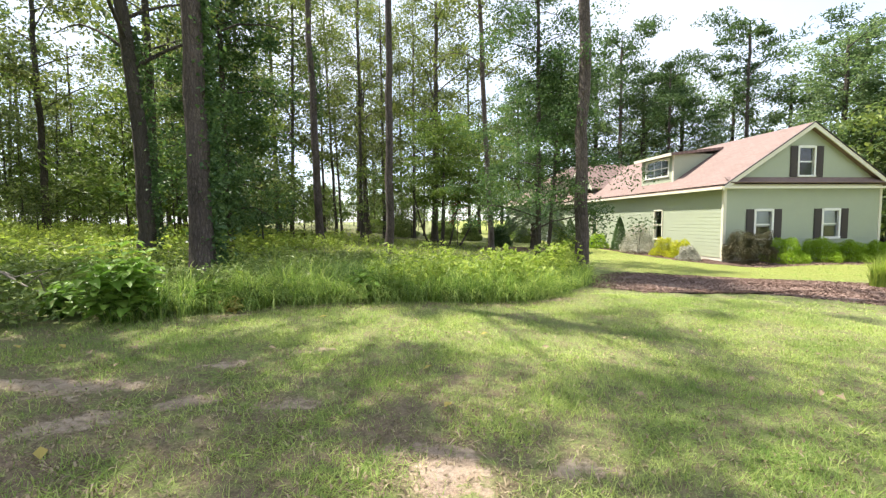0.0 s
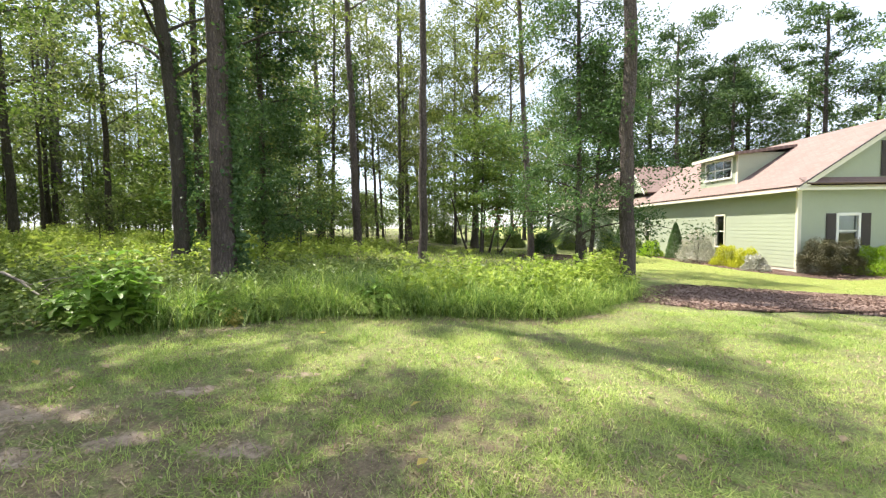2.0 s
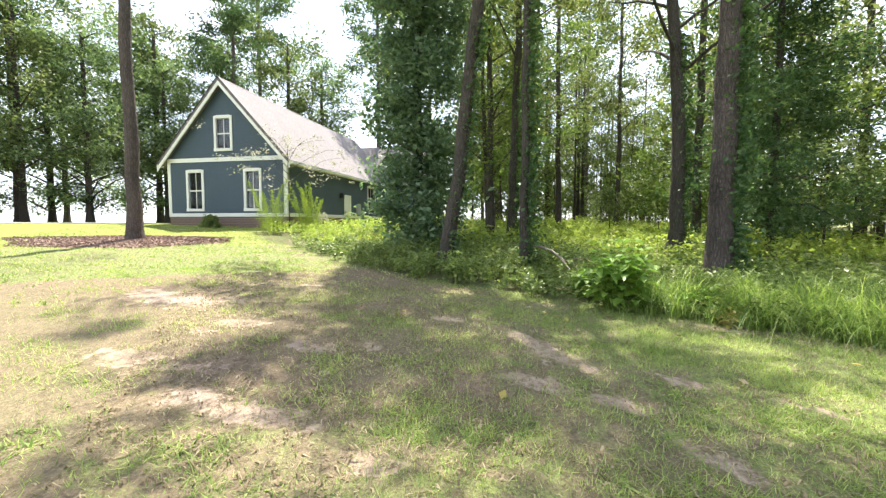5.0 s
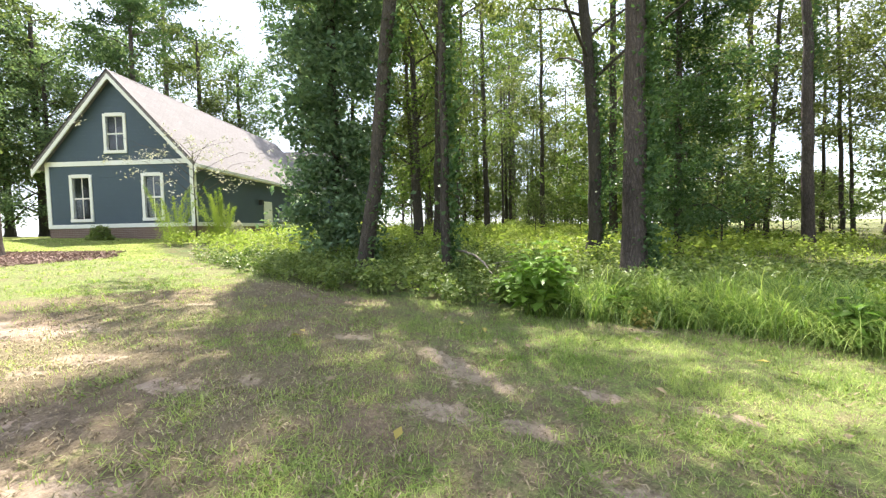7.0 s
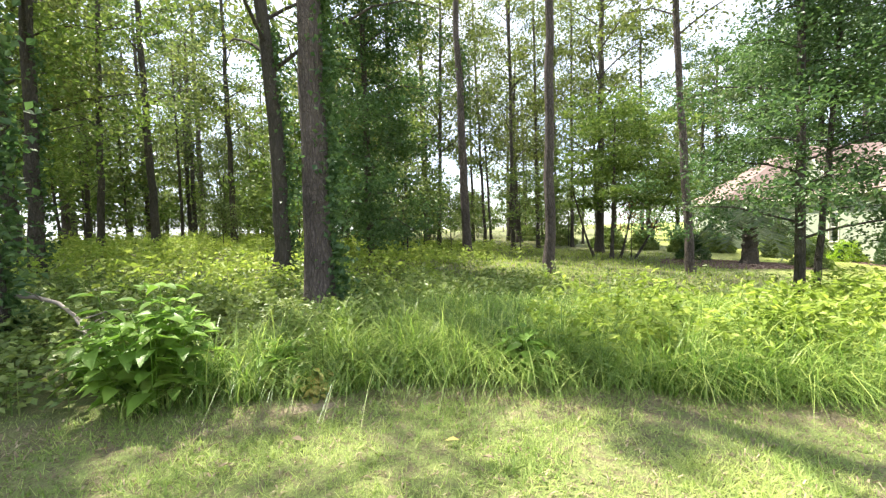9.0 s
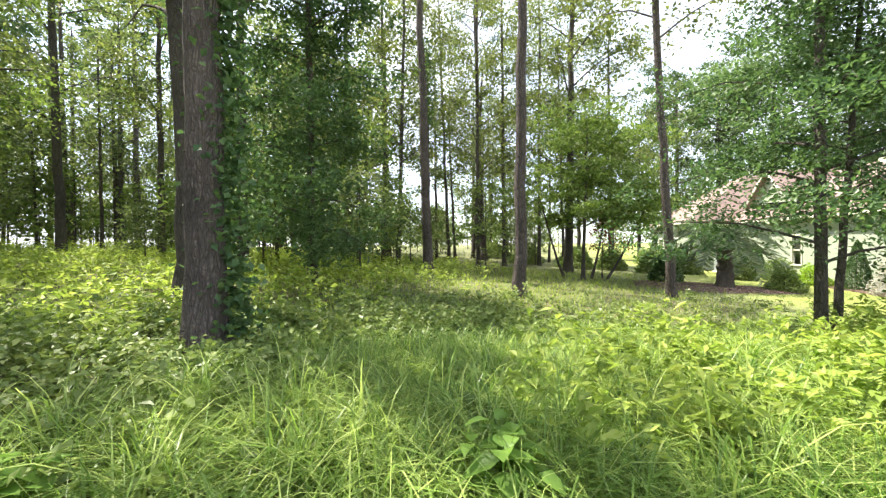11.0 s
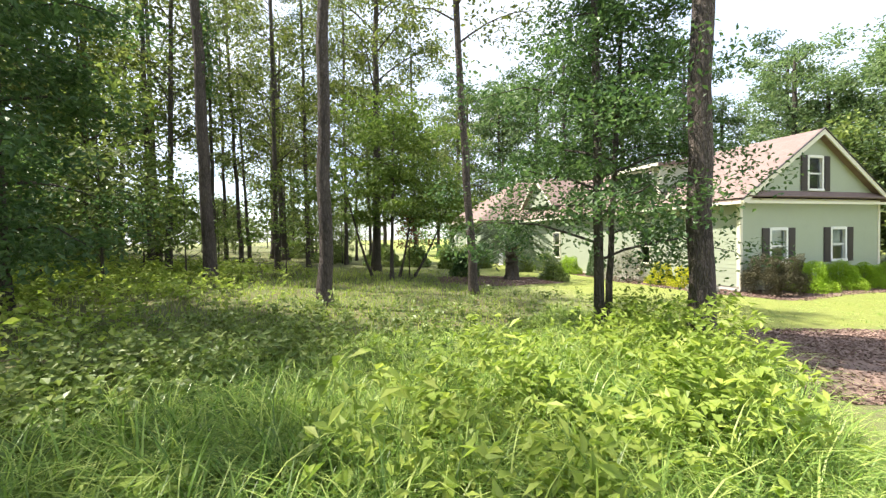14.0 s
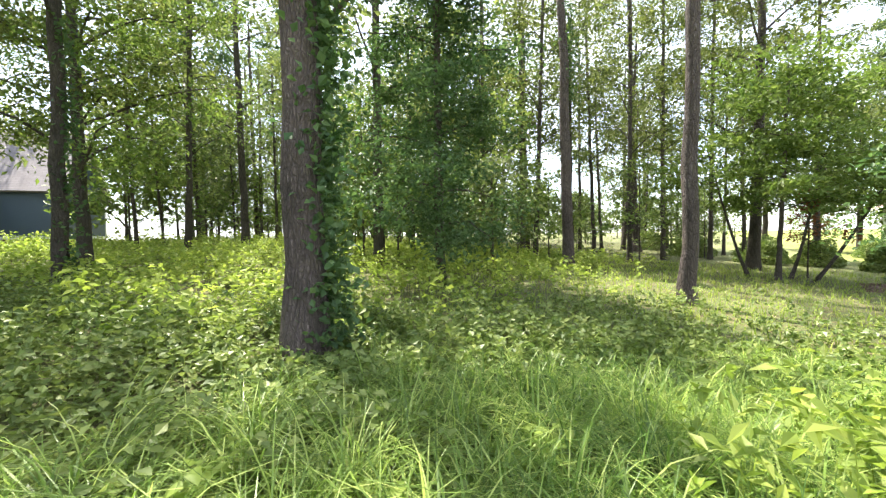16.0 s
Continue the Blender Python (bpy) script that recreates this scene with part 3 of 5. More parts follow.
def green_house():
    root = tagged(new("green_house"), "sage-green lap-sided house with tan shingle roof, dark shutters", "house")
    turn = radians(4.2)
    u, v = Vector((math.cos(turn), math.sin(turn), 0)), Vector((-math.sin(turn), math.cos(turn), 0))
    o = Vector((14.82, 20.71, 0))
    base, eave, W, L, apex = -0.75, 2.86, 8.2, 20.0, 5.52
    front, side = Wall(o, u), Wall(o + v * L, -v)
    win = [(1.62, 2.42, 0.40, 1.62), (5.12, 5.92, 0.40, 1.62)]
    lapped("front_wall", root, SAGE, o, u, W, base + 0.25, eave, win)
    gw = (3.72, 4.48, 3.28, 4.52)

    def ends(z):
        t = (z - eave - 0.12) / (apex - eave - 0.12)
        return (max(0.0, W / 2 * t), W - max(0.0, W / 2 * t))

    lapped("gable_wall", root, SAGE, o, u, W, eave + 0.3, apex - 0.12, [gw], ends)
    roof_plane("pent_roof", root, ROOF_TAN, o - v * 0.38 + Vector((0, 0, eave + 0.06)), o - v * 0.38 + u * W + Vector((0, 0, eave + 0.06)), o + u * W - v * 0.0 + Vector((0, 0, eave + 0.32)), o + Vector((0, 0, eave + 0.32)), 0.05)
    for q in win:
        window(front, root, *q, 0.1, WHITE, (1, 1), True, True)
    window(front, root, *gw, 0.09, WHITE, (1, 1), True)
    sw = [(L - 5.0, L - 4.35, 0.2, 1.75), (L - 12.6, L - 11.9, 0.2, 1.75)]
    lapped("side_wall", root, SAGE, o + v * L, -v, L, base + 0.25, eave, sw)
    for q in sw:
        window(side, root, *q, 0.07, CREAM, (1, 1))
    lapped("back_wall", root, SAGE, o + u * W + v * L, -u, W, base + 0.25, eave)
    lapped("far_wall", root, SAGE, o + u * W, v, L, base + 0.25, eave)
    right, back = Wall(o + u * W, v), Wall(o + u * W + v * L, -u)
    for wall, length in ((front, W), (side, L), (right, L), (back, W)):
        wall.slab("foundation", root, CONCRETE, 0.0, length, -0.2, -0.01, base - 0.5, base + 0.25)
        wall.slab("corner_board", root, CREAM, -0.02, 0.11, -0.02, 0.035, base + 0.25, eave, "", 0.006)
        wall.slab("corner_board", root, CREAM, length - 0.11, length + 0.02, -0.021, 0.034, base + 0.25, eave, "", 0.006)
        wall.slab("frieze", root, CREAM, 0.12, length - 0.12, 0.0, 0.03, eave - 0.17, eave)
    Z = lambda z: Vector((0, 0, z))
    ov = 0.34
    ra, rb = o + u * W / 2 - v * ov + Z(apex + 0.12), o + u * W / 2 + v * L + Z(apex + 0.12)
    drop = ov * (apex - eave) / (W / 2)
    la, lb = o - u * ov - v * ov + Z(eave + 0.12 - drop), o - u * ov + v * L + Z(eave + 0.12 - drop)
    qa, qb = o + u * (W + ov) - v * ov + Z(eave + 0.12 - drop), o + u * (W + ov) + v * L + Z(eave + 0.12 - drop)
    roof_plane("roof", root, ROOF_TAN, la, lb, rb, ra)
    roof_plane("roof", root, ROOF_TAN, qa, qb, rb, ra)
    for a in (la, qa):
        beam("barge_board", root, CREAM, a + v * 0.02 - Z(0.03), ra + v * 0.02 - Z(0.03), 0.05, 0.2)
        beam("roof_edge", root, SHUTTER, a + Z(0.03), ra + Z(0.03), 0.07, 0.045)
    side_eave = beam("gutter", root, CREAM, la - Z(0.02), lb - Z(0.02), 0.12, 0.12, "cream gutter along the eave")
    beam("gutter", root, CREAM, la + v * (ov - 0.02) * 0 - Z(0.02), qa - Z(0.02), 0.1, 0.1)
    soffit = [o - u * ov - v * ov, o - u * ov + v * L, o + u * 0.0 + v * L, o - v * ov]
    part("soffit", mesh_of("soffit", np.array([(p.x, p.y, eave - 0.01) for p in soffit]), np.array([(0, 1, 2, 3)]), CREAM), root)
    p = [o - u * 0.2 - v * 0.25, o - u * 0.1 - v * 0.1, o - u * 0.06 - v * 0.06, o - u * 0.06 - v * 0.06]
    zs = [eave - 0.05, eave - 0.22, eave - 0.4, base + 0.15]
    tv, tf = tube([(q.x, q.y, z) for q, z in zip(p, zs)], [0.05] * 4, 8)
    part("downspout", mesh_of("downspout", tv, tf, CREAM), root)
    # shed dormer on the side slope
    d0, d1, xin = 4.4, 7.4, 0.65
    slope = (apex - eave) / (W / 2)
    zb, zt = eave + 0.12 + slope * xin, eave + 0.12 + slope * xin + 1.55
    back_in = min(W / 2 - 0.1, (zt + 0.25 - eave - 0.12) / slope)
    dn = Wall(o + v * d1 + u * xin, -v)
    dw = (0.5, 2.55, zb + 0.38, zb + 1.3)
    dorm = lapped("dormer", root, SAGE, o + v * d1 + u * xin, -v, d1 - d0, zb - 0.05, zt, [dw])
    tri = lambda y: np.array([tuple(o + v * y + u * xin + Z(zb - 0.05)), tuple(o + v * y + u * xin + Z(zt)), tuple(o + v * y + u * back_in + Z(zt + 0.22)), tuple(o + v * y + u * back_in + Z(zt + 0.1))])
    lap_n = 8
    for y, flip in ((d0, 1), (d1, -1)):
        w = Wall(o + v * y + u * xin if flip > 0 else o + v * y + u * back_in, u * flip)
        run = back_in - xin
        lapped("dormer_side", dorm, SAGE, w.o, w.u, run, zb - 0.05, zt, (), (lambda z: (0.0, max(0.05, min(run, (z - zb) / slope + 0.05)))) if flip > 0 else (lambda z: (max(0.0, run - (z - zb) / slope - 0.05), run)))
    roof_plane("dormer_roof", dorm, ROOF_TAN, o + v * (d0 - 0.25) + u * (xin - 0.35) + Z(zt + 0.0), o + v * (d1 + 0.25) + u * (xin - 0.35) + Z(zt + 0.0), o + v * (d1 + 0.25) + u * back_in + Z(zt + 0.34), o + v * (d0 - 0.25) + u * back_in + Z(zt + 0.34), 0.14)
    beam("dormer_fascia", dorm, CREAM, o + v * (d0 - 0.25) + u * (xin - 0.36) + Z(zt), o + v * (d1 + 0.25) + u * (xin - 0.36) + Z(zt), 0.05, 0.16)
    dn.slab("corner_board", dorm, CREAM, d1 - d0 - 0.12, d1 - d0 + 0.02, 0, 0.03, zb - 0.05, zt)
    window(dn, dorm, *dw, 0.08, WHITE, (3, 1))
    # cross gable and rear wing with its hip roof
    g0 = o + v * 13.4
    lapped("wing_gable", root, SAGE, g0 + u * 0.5 + v * 4.0, -v, 4.0, eave + 0.9, eave + 2.9, (), lambda z: (max(0, (z - eave - 1.0) * 1.05), 4.0 - max(0, (z - eave - 1.0) * 1.05)))
    for a in (0.0, 4.0):
        s = -0.25 if a == 0 else 0.25
        roof_plane("wing_roof", root, ROOF_TAN, g0 + v * (a + s) + u * 0.2 + Z(eave + 0.85), g0 + v * (a + s) + u * 4 + Z(eave + 0.85), g0 + v * 2 + u * 4 + Z(eave + 2.95), g0 + v * 2 + u * 0.2 + Z(eave + 2.95))
        beam("barge_board", root, CREAM, g0 + v * (a + s) + u * 0.18 + Z(eave + 0.85), g0 + v * 2 + u * 0.18 + Z(eave + 2.95), 0.05, 0.18)
    wl = Wall(o + v * 27 - u * 2.6, -v)
    lapped("rear_wing_wall", root, SAGE, o + v * 27 - u * 2.6, -v, 8.0, base + 0.25, eave, [(2.0, 2.9, 0.1, 1.7), (5.0, 5.9, 0.1, 1.7)])
    for q in ((2.0, 2.9, 0.1, 1.7), (5.0, 5.9, 0.1, 1.7)):
        window(wl, root, *q, 0.09, WHITE, (1, 1))
    lapped("rear_wing_wall", root, SAGE, o + v * 19 - u * 2.6, u, 2.6, base + 0.25, eave)
    wl.slab("foundation", root, CONCRETE, 0, 8.0, -0.2, -0.01, base - 0.5, base + 0.25)
    e0, e1 = o + v * 18.6 - u * 3.0 + Z(eave + 0.05), o + v * 27.4 - u * 3.0 + Z(eave + 0.05)
    t0, t1 = o + v * 22 + u * 2.5 + Z(apex + 0.9), o + v * 24 + u * 2.5 + Z(apex + 0.9)
    roof_plane("hip_roof", root, ROOF_TAN, e0, e1, t1, t0)
    f1 = o + v * 18.6 + u * 8 + Z(eave + 0.05)
    roof_plane("hip_roof", root, ROOF_TAN, e0, f1, t0 + u * 3, t0)
    k0, k1 = e1, o + v * 27.4 + u * 8 + Z(eave + 0.05)
    roof_plane("hip_roof", root, ROOF_TAN, k0, k1, t1 + u * 3, t1)
    roof_plane("hip_roof", root, ROOF_TAN, f1, k1, t1 + u * 3, t0 + u * 3)
    beam("gutter", root, CREAM, e0, e1, 0.1, 0.14)
    part("house_floor", mesh_of("house_floor", np.array([tuple(q) for q in (o + Z(base + 0.3), o + u * W + Z(base + 0.3), o + u * W + v * L + Z(base + 0.3), o + v * L + Z(base + 0.3))]), np.array([(0, 1, 2, 3)]), CONCRETE), root)
    ac = tagged(new("condenser_unit"), "grey outdoor air-conditioning condenser beside the green house", "air conditioner")
    q = o + v * 17.0 - u * 1.4
    ac.location = (q.x, q.y, h(q.x, q.y))
    box_part("cabinet", ac, METAL, (-0.4, 0.4, -0.4, 0.4, 0.08, 0.9), "", 0.03)
    box_part("pad", ac, CONCRETE, (-0.5, 0.5, -0.5, 0.5, -0.1, 0.08), "", 0.01)
    for k in range(8):
        box_part("slat", ac, METAL, (-0.415, -0.405, -0.34, 0.34, 0.16 + 0.085 * k, 0.20 + 0.085 * k))


green_house()


def blue_house():
    root = tagged(new("blue_house"), "dark blue lap-sided house with white trim and steep grey roof", "house")
    a, b = Vector((-23.40, -0.80, 0)), Vector((-19.52, 4.50, 0))
    u = (b - a).normalized()
    v = Vector((-u.y, u.x, 0))
    W, L = (b - a).length, 15.5
    z0, skirt, band, apex = 0.9, 1.78, 4.45, 8.12
    Z = lambda z: Vector((0, 0, z))
    front, side = Wall(a, u), Wall(b, v)
    win = [(1.16, 1.92, 2.06, 3.84), (4.40, 5.12, 2.06, 3.84)]
    gw = (2.84, 3.6, 4.98, 6.42)
    lapped("front_wall", root, NAVY, a, u, W, skirt, band, win)
    tt = (apex - 4.55) / (W / 2)

    def ends(z):
        e = max(0.0, (z - 4.55) / tt)
        return (e, W - e)

    lapped("gable_wall", root, NAVY, a, u, W, band + 0.02, apex - 0.05, [gw], ends)
    for q in win:
        window(front, root, *q, 0.13, WHITE, (2, 1))
    window(front, root, *gw, 0.13, WHITE, (2, 1))
    sidew = [(10.2, 11.5, 2.4, 3.84)]
    lapped("side_wall", root, NAVY, b, v, L, skirt, band, sidew)
    window(side, root, *sidew[0], 0.12, WHITE, (2, 1))
    lapped("back_wall", root, NAVY, b + v * L, -u, W, skirt, band)
    lapped("far_wall", root, NAVY, a + v * L, -v, L, skirt, band)
    front.slab("band", root, WHITE, 0, W, 0.017, 0.05, band - 0.1, band + 0.1, "", 0.006)
    for wall, length in ((front, W), (side, L), (Wall(b + v * L, -u), W), (Wall(a + v * L, -v), L)):
        wall.slab("skirt_board", root, WHITE, -0.02, length + 0.02, 0.0, 0.06, skirt - 0.12, skirt + 0.05, "", 0.006)
        wall.slab("corner_board", root, WHITE, -0.03, 0.14, -0.03, 0.045, skirt + 0.05, band + 0.1, "", 0.006)
        wall.slab("corner_board", root, WHITE, length - 0.14, length + 0.03, -0.031, 0.044, skirt + 0.05, band + 0.1, "", 0.006)
        wall.slab("foundation", root, MORTAR, 0.0, length, -0.2, 0.0, z0 - 0.4, skirt - 0.12)
    # brick base: each course laid brick by brick on the two seen sides
    for wall, length in ((front, W), (side, 11.0)):
        courses = []
        for row in range(11):
            z = skirt - 0.13 - 0.08 * (row + 1)
            s = -0.1 if row % 2 else 0.0
            vs, fs = [], []
            while s < length:
                bv, bf = box(max(0, s), min(length, s + 0.20), 0.0, 0.012 + rng.uniform(0, 0.006), z, z + 0.068)
                w = np.array([tuple(wall.o + wall.u * p[0] + wall.n * p[1]) for p in bv])
                w[:, 2] = bv[:, 2]
                vs.append(w)
                fs.append(bf[:, ::-1])
                s += 0.212
            mv, mf = merge(list(zip(vs, fs)))
            courses.append((mv, mf))
        mv, mf = merge(courses)
        tagged(part("brickwork", mesh_of("brickwork", mv, mf, BRICK), root), kind="stuff")
    ov = 0.35
    ra, rb = a + u * W / 2 - v * ov + Z(apex + 0.18), a + u * W / 2 + v * L + Z(apex + 0.18)
    dz = 4.55 + 0.12 - ov * tt
    la, lb = a - u * ov - v * ov + Z(dz), a - u * ov + v * L + Z(dz)
    qa, qb = b + u * ov - v * ov + Z(dz), b + u * ov + v * L + Z(dz)
    roof_plane("roof", root, ROOF_GREY, la, lb, rb, ra)
    roof_plane("roof", root, ROOF_GREY, qa, qb, rb, ra)
    for p in (la, qa):
        beam("barge_board", root, WHITE, p + v * 0.03 - Z(0.05), ra + v * 0.03 - Z(0.05), 0.05, 0.34)
        beam("soffit", root, WHITE, p + v * 0.2 - Z(0.14), ra + v * 0.2 - Z(0.14), 0.36, 0.03)
        beam("roof_edge", root, SHUTTER, p + Z(0.02), ra + Z(0.02), 0.06, 0.05)
    beam("gutter", root, WHITE, qa - Z(0.02), qb - Z(0.02), 0.12, 0.13)
    beam("soffit", root, CREAM, qa - u * 0.2 - Z(0.1), qb - u * 0.2 - Z(0.1), 0.34, 0.03)
    # rear wing across, whose roof meets the ridge
    s0, s1, e = 15.5, 22.0, W + 3.1
    wf, wr = a + v * s0 + u * W, a + v * s0 + u * e
    wingf = Wall(wf, u)
    lapped("wing_wall", root, NAVY, wf, u, e - W, skirt, band)
    lapped("wing_wall", root, NAVY, wr, v, s1 - s0, skirt, band)
    rise = (apex - 4.55) / ((s1 - s0) / 2)
    lapped("wing_gable", root, NAVY, wr, v, s1 - s0, band + 0.02, apex - 0.1, (), lambda q: (max(0.0, (q - 4.55) / rise), s1 - s0 - max(0.0, (q - 4.55) / rise)))
    lapped("wing_wall", root, NAVY, a + v * s1 + u * e, -u, e, skirt, band)
    wingr = Wall(wr, v)
    for wall, length in ((wingf, e - W), (wingr, s1 - s0)):
        wall.slab("skirt_board", root, WHITE, -0.02, length + 0.02, 0.0, 0.06, skirt - 0.12, skirt + 0.05, "", 0.006)
        wall.slab("corner_board", root, WHITE, 0.0, 0.14, 0.0, 0.05, skirt + 0.05, band + 0.1, "", 0.006)
        wall.slab("corner_board", root, WHITE, length - 0.14, length, 0.0, 0.05, skirt + 0.05, band + 0.1, "", 0.006)
        wall.slab("foundation", root, BRICK, 0.0, length, -0.2, 0.0, z0 - 0.4, skirt - 0.12)
    m0, m1 = a + v * (s0 + s1) / 2 + Z(apex + 0.15), a + v * (s0 + s1) / 2 + u * (e + ov) + Z(apex + 0.15)
    for s, k in ((s0, -ov), (s1, ov)):
        p0, p1 = a + v * (s + k) + Z(4.67 - ov * rise), a + v * (s + k) + u * (e + ov) + Z(4.67 - ov * rise)
        roof_plane("rear_roof", root, ROOF_GREY, p0, p1, m1, m0)
        beam("barge_board", root, WHITE, p1 - Z(0.04), m1 - Z(0.04), 0.05, 0.3)
    # service door and lamp on the side wall
    door = side.slab("door", root, WHITE, 6.2, 7.2, 0.02, 0.06, skirt - 0.1, 3.1, "white service panel door", 0.01)
    side.slab("panel", door, WHITE, 6.35, 7.05, 0.06, 0.07, skirt + 0.2, 3.0, "", 0.004)
    side.slab("wall_lamp", root, BULB, 5.6, 5.8, 0.02, 0.25, 2.85, 3.15, "black wall lamp", 0.02)
    side.slab("meter_box", root, METAL, 8.0, 8.6, 0.02, 0.16, 1.9, 2.6, "grey meter box", 0.02)
    part("house_floor", mesh_of("house_floor", np.array([tuple(q) for q in (a + Z(skirt), b + Z(skirt), b + v * L + Z(skirt), a + v * L + Z(skirt))]), np.array([(0, 1, 2, 3)]), CONCRETE), root)


blue_house()

# ---- trees ----


def tree(name, x, y, d, tall, label, lean=(0.0, 0.0), bow=(0.0, 0.0), crown=None, bark=None, limbs=0, limb_from=0.4, limb_len=2.0, clumps=40, per=70, size=0.11,
         leaf=None, spread=0.6, flat=0.6, low=None, needles=False, rise=0.35, vine=None, sink=0.15, taper=0.55, width=0.5, group="", bare=False):
    """A tree: a tapered trunk, limbs that bear clumps of leaves, and on request vine leaves up the trunk. low: clumps also round the trunk from that height."""
    root = tagged(new(name), label, "tree", group)
    root.location = (x, y, h(x, y))
    n = 18
    q = np.linspace(0, 1, n)
    px = lean[0] * q + bow[0] * np.sin(q * np.pi) + rng.normal(0, 0.012 * tall / 10, n)
    py = lean[1] * q + bow[1] * np.sin(q * np.pi) + rng.normal(0, 0.012 * tall / 10, n)
    z = q ** 1.25 * tall - sink * (1 - q)
    rad = d / 2 * (1 - taper * q) * (1 + 0.45 * np.exp(-np.clip(z, 0, None) / 0.28))
    rad[-1] *= 0.3
    tv, tf = tube(np.column_stack([px, py, z]), rad, 12, 0.035)
    part("trunk", mesh_of("trunk", tv, tf, bark or GREY_BARK), root, smooth=True)
    at = lambda zz: np.array([np.interp(zz, z, px), np.interp(zz, z, py), zz])
    centres = []
    for k in range(limbs):
        f = limb_from + (1 - limb_from) * (k + rng.uniform(0, 0.9)) / max(1, limbs)
        z0 = tall * f
        a = k * 2.4 + rng.uniform(-0.5, 0.5)
        ln = limb_len * rng.uniform(0.7, 1.25) * (1.15 - 0.55 * (f - limb_from) / (1.001 - limb_from))
        t = np.linspace(0, 1, 6)
        dirv = np.array([math.cos(a), math.sin(a)])
        pts = at(z0)[None] + np.column_stack([dirv[0] * ln * t, dirv[1] * ln * t, ln * rise * t + 0.12 * ln * np.sin(t * 3.0)]) + rng.normal(0, 0.03 * ln, (6, 3)) * t[:, None]
        r0 = max(0.012, d * 0.16 * (1 - 0.5 * f))
        bv, bf = tube(pts, r0 * (1 - 0.8 * t), 5)
        part("branch", mesh_of("branch", bv, bf, bark or GREY_BARK), root, smooth=True)
        for g in rng.uniform(0.35, 1.08, max(1, clumps // max(1, limbs))):
            centres.append(pts[0] + (pts[-1] - pts[0]) * g + rng.normal(0, 0.16 * ln, 3) * [1, 1, 0.6])
    if low is not None:
        for zz in np.arange(low[0], low[1], low[2]):
            a = rng.uniform(0, 2 * np.pi)
            r = rng.uniform(0.15, 1) * low[3]
            centres.append(at(zz) + [r * math.cos(a), r * math.sin(a), 0])
    if centres and not bare:
        centres = np.array(centres)
        per_c = rng.integers(int(per * 0.5), int(per * 1.5), len(centres))
        c = np.repeat(centres, per_c, axis=0)
        sp = np.repeat(rng.uniform(0.5, 1.3, len(centres)) * spread, per_c)[:, None]
        dd = rng.normal(size=c.shape)
        dd /= np.linalg.norm(dd, axis=1, keepdims=True)
        p = c + dd * (rng.uniform(0, 1, len(c)) ** 0.45)[:, None] * sp * [1, 1, flat] * 0.95
        lv, lf = leaves(p, size, width, 0.1 if needles else 0.5)
        part("crown", mesh_of("crown", lv, lf, leaf or OAK), root)
    if vine:
        v0, v1, count, reach = vine
        zz = v0 + (v1 - v0) * rng.uniform(0, 1, count) ** 1.1
        a = rng.normal(0.95, 0.75, count)
        r = np.interp(zz, z, rad) + np.abs(rng.normal(0, reach, count))
        p = np.column_stack([np.interp(zz, z, px) + r * np.cos(a), np.interp(zz, z, py) + r * np.sin(a), zz])
        lv, lf = leaves(p, 0.10, 0.75, 0.3)
        part("vine", mesh_of("vine", lv, lf, DARK), root, "climbing ivy leaves on the bark")
    return root


PINE = "tall pine with plated grey-brown bark among the undergrowth"
pine_top = dict(limbs=12, limb_from=0.58, limb_len=3.0, clumps=50, per=60, size=0.24, leaf=NEEDLE, spread=0.9, flat=0.55, needles=True, width=0.22, bark=PINE_BARK)
tree("pine_tree", -3.27, 10.87, 0.45, 17, "large pine with deeply plated bark and ivy climbing its trunk", vine=(0.2, 9.0, 3800, 0.17), **dict(pine_top, limbs=13, limb_from=0.56, limb_len=4.4, clumps=40, per=110, spread=0.72))
tree("pine_tree", -3.95, 23.05, 0.42, 19, "tall pine with ivy high on its grey-brown trunk", lean=(-0.35, 0), vine=(6.0, 9.5, 900, 0.22), **pine_top)
tree("pine_tree", -0.1, 17.65, 0.33, 18, PINE, lean=(0.2, 0.2), **pine_top)
tree("pine_tree", -3.6, 37.9, 0.46, 20, PINE, lean=(-0.6, 0), **pine_top)
tree("gum_tree", 4.07, 19.8, 0.27, 16, "slender tree with leafy upper boughs at the lawn's edge", lean=(-0.7, 0.1), limbs=14, limb_from=0.42, limb_len=1.9, clumps=80, per=60, size=0.15, spread=0.8, bark=PINE_BARK)
tree("pine_tree", 5.26, 12.98, 0.36, 18, "straight pine at the corner of the tall grass", lean=(0.1, 0.0), **pine_top)
tree("pine_tree", -13.9, -0.3, 0.42, 18, "pine on the mulch strip by the blue house", **pine_top)
tree("holly_tree", 4.5, 14.25, 0.18, 8.6, "dark evergreen tree with dense low foliage and slim trunk", lean=(0.0, 0.1), limbs=26, limb_from=0.14, limb_len=1.8, clumps=250, per=95, size=0.080, width=0.55, leaf=DARK, spread=0.6, rise=0.05)
tree("holly_tree", 4.8, 14.55, 0.13, 6.4, "leaning second stem of the dark evergreen", lean=(0.5, 0.1), limbs=16, limb_from=0.26, limb_len=1.45, clumps=180, per=95, size=0.078, width=0.6, leaf=DARK, spread=0.55, rise=-0.05)
tree("cedar_tree", -5.55, 16.95, 0.26, 11, "dense dark cedar hung with vines", limbs=32, limb_from=0.1, limb_len=2.3, clumps=320, per=75, size=0.13, leaf=DARK, spread=0.65, rise=-0.12, low=(0.8, 10.5, 0.09, 0.9))
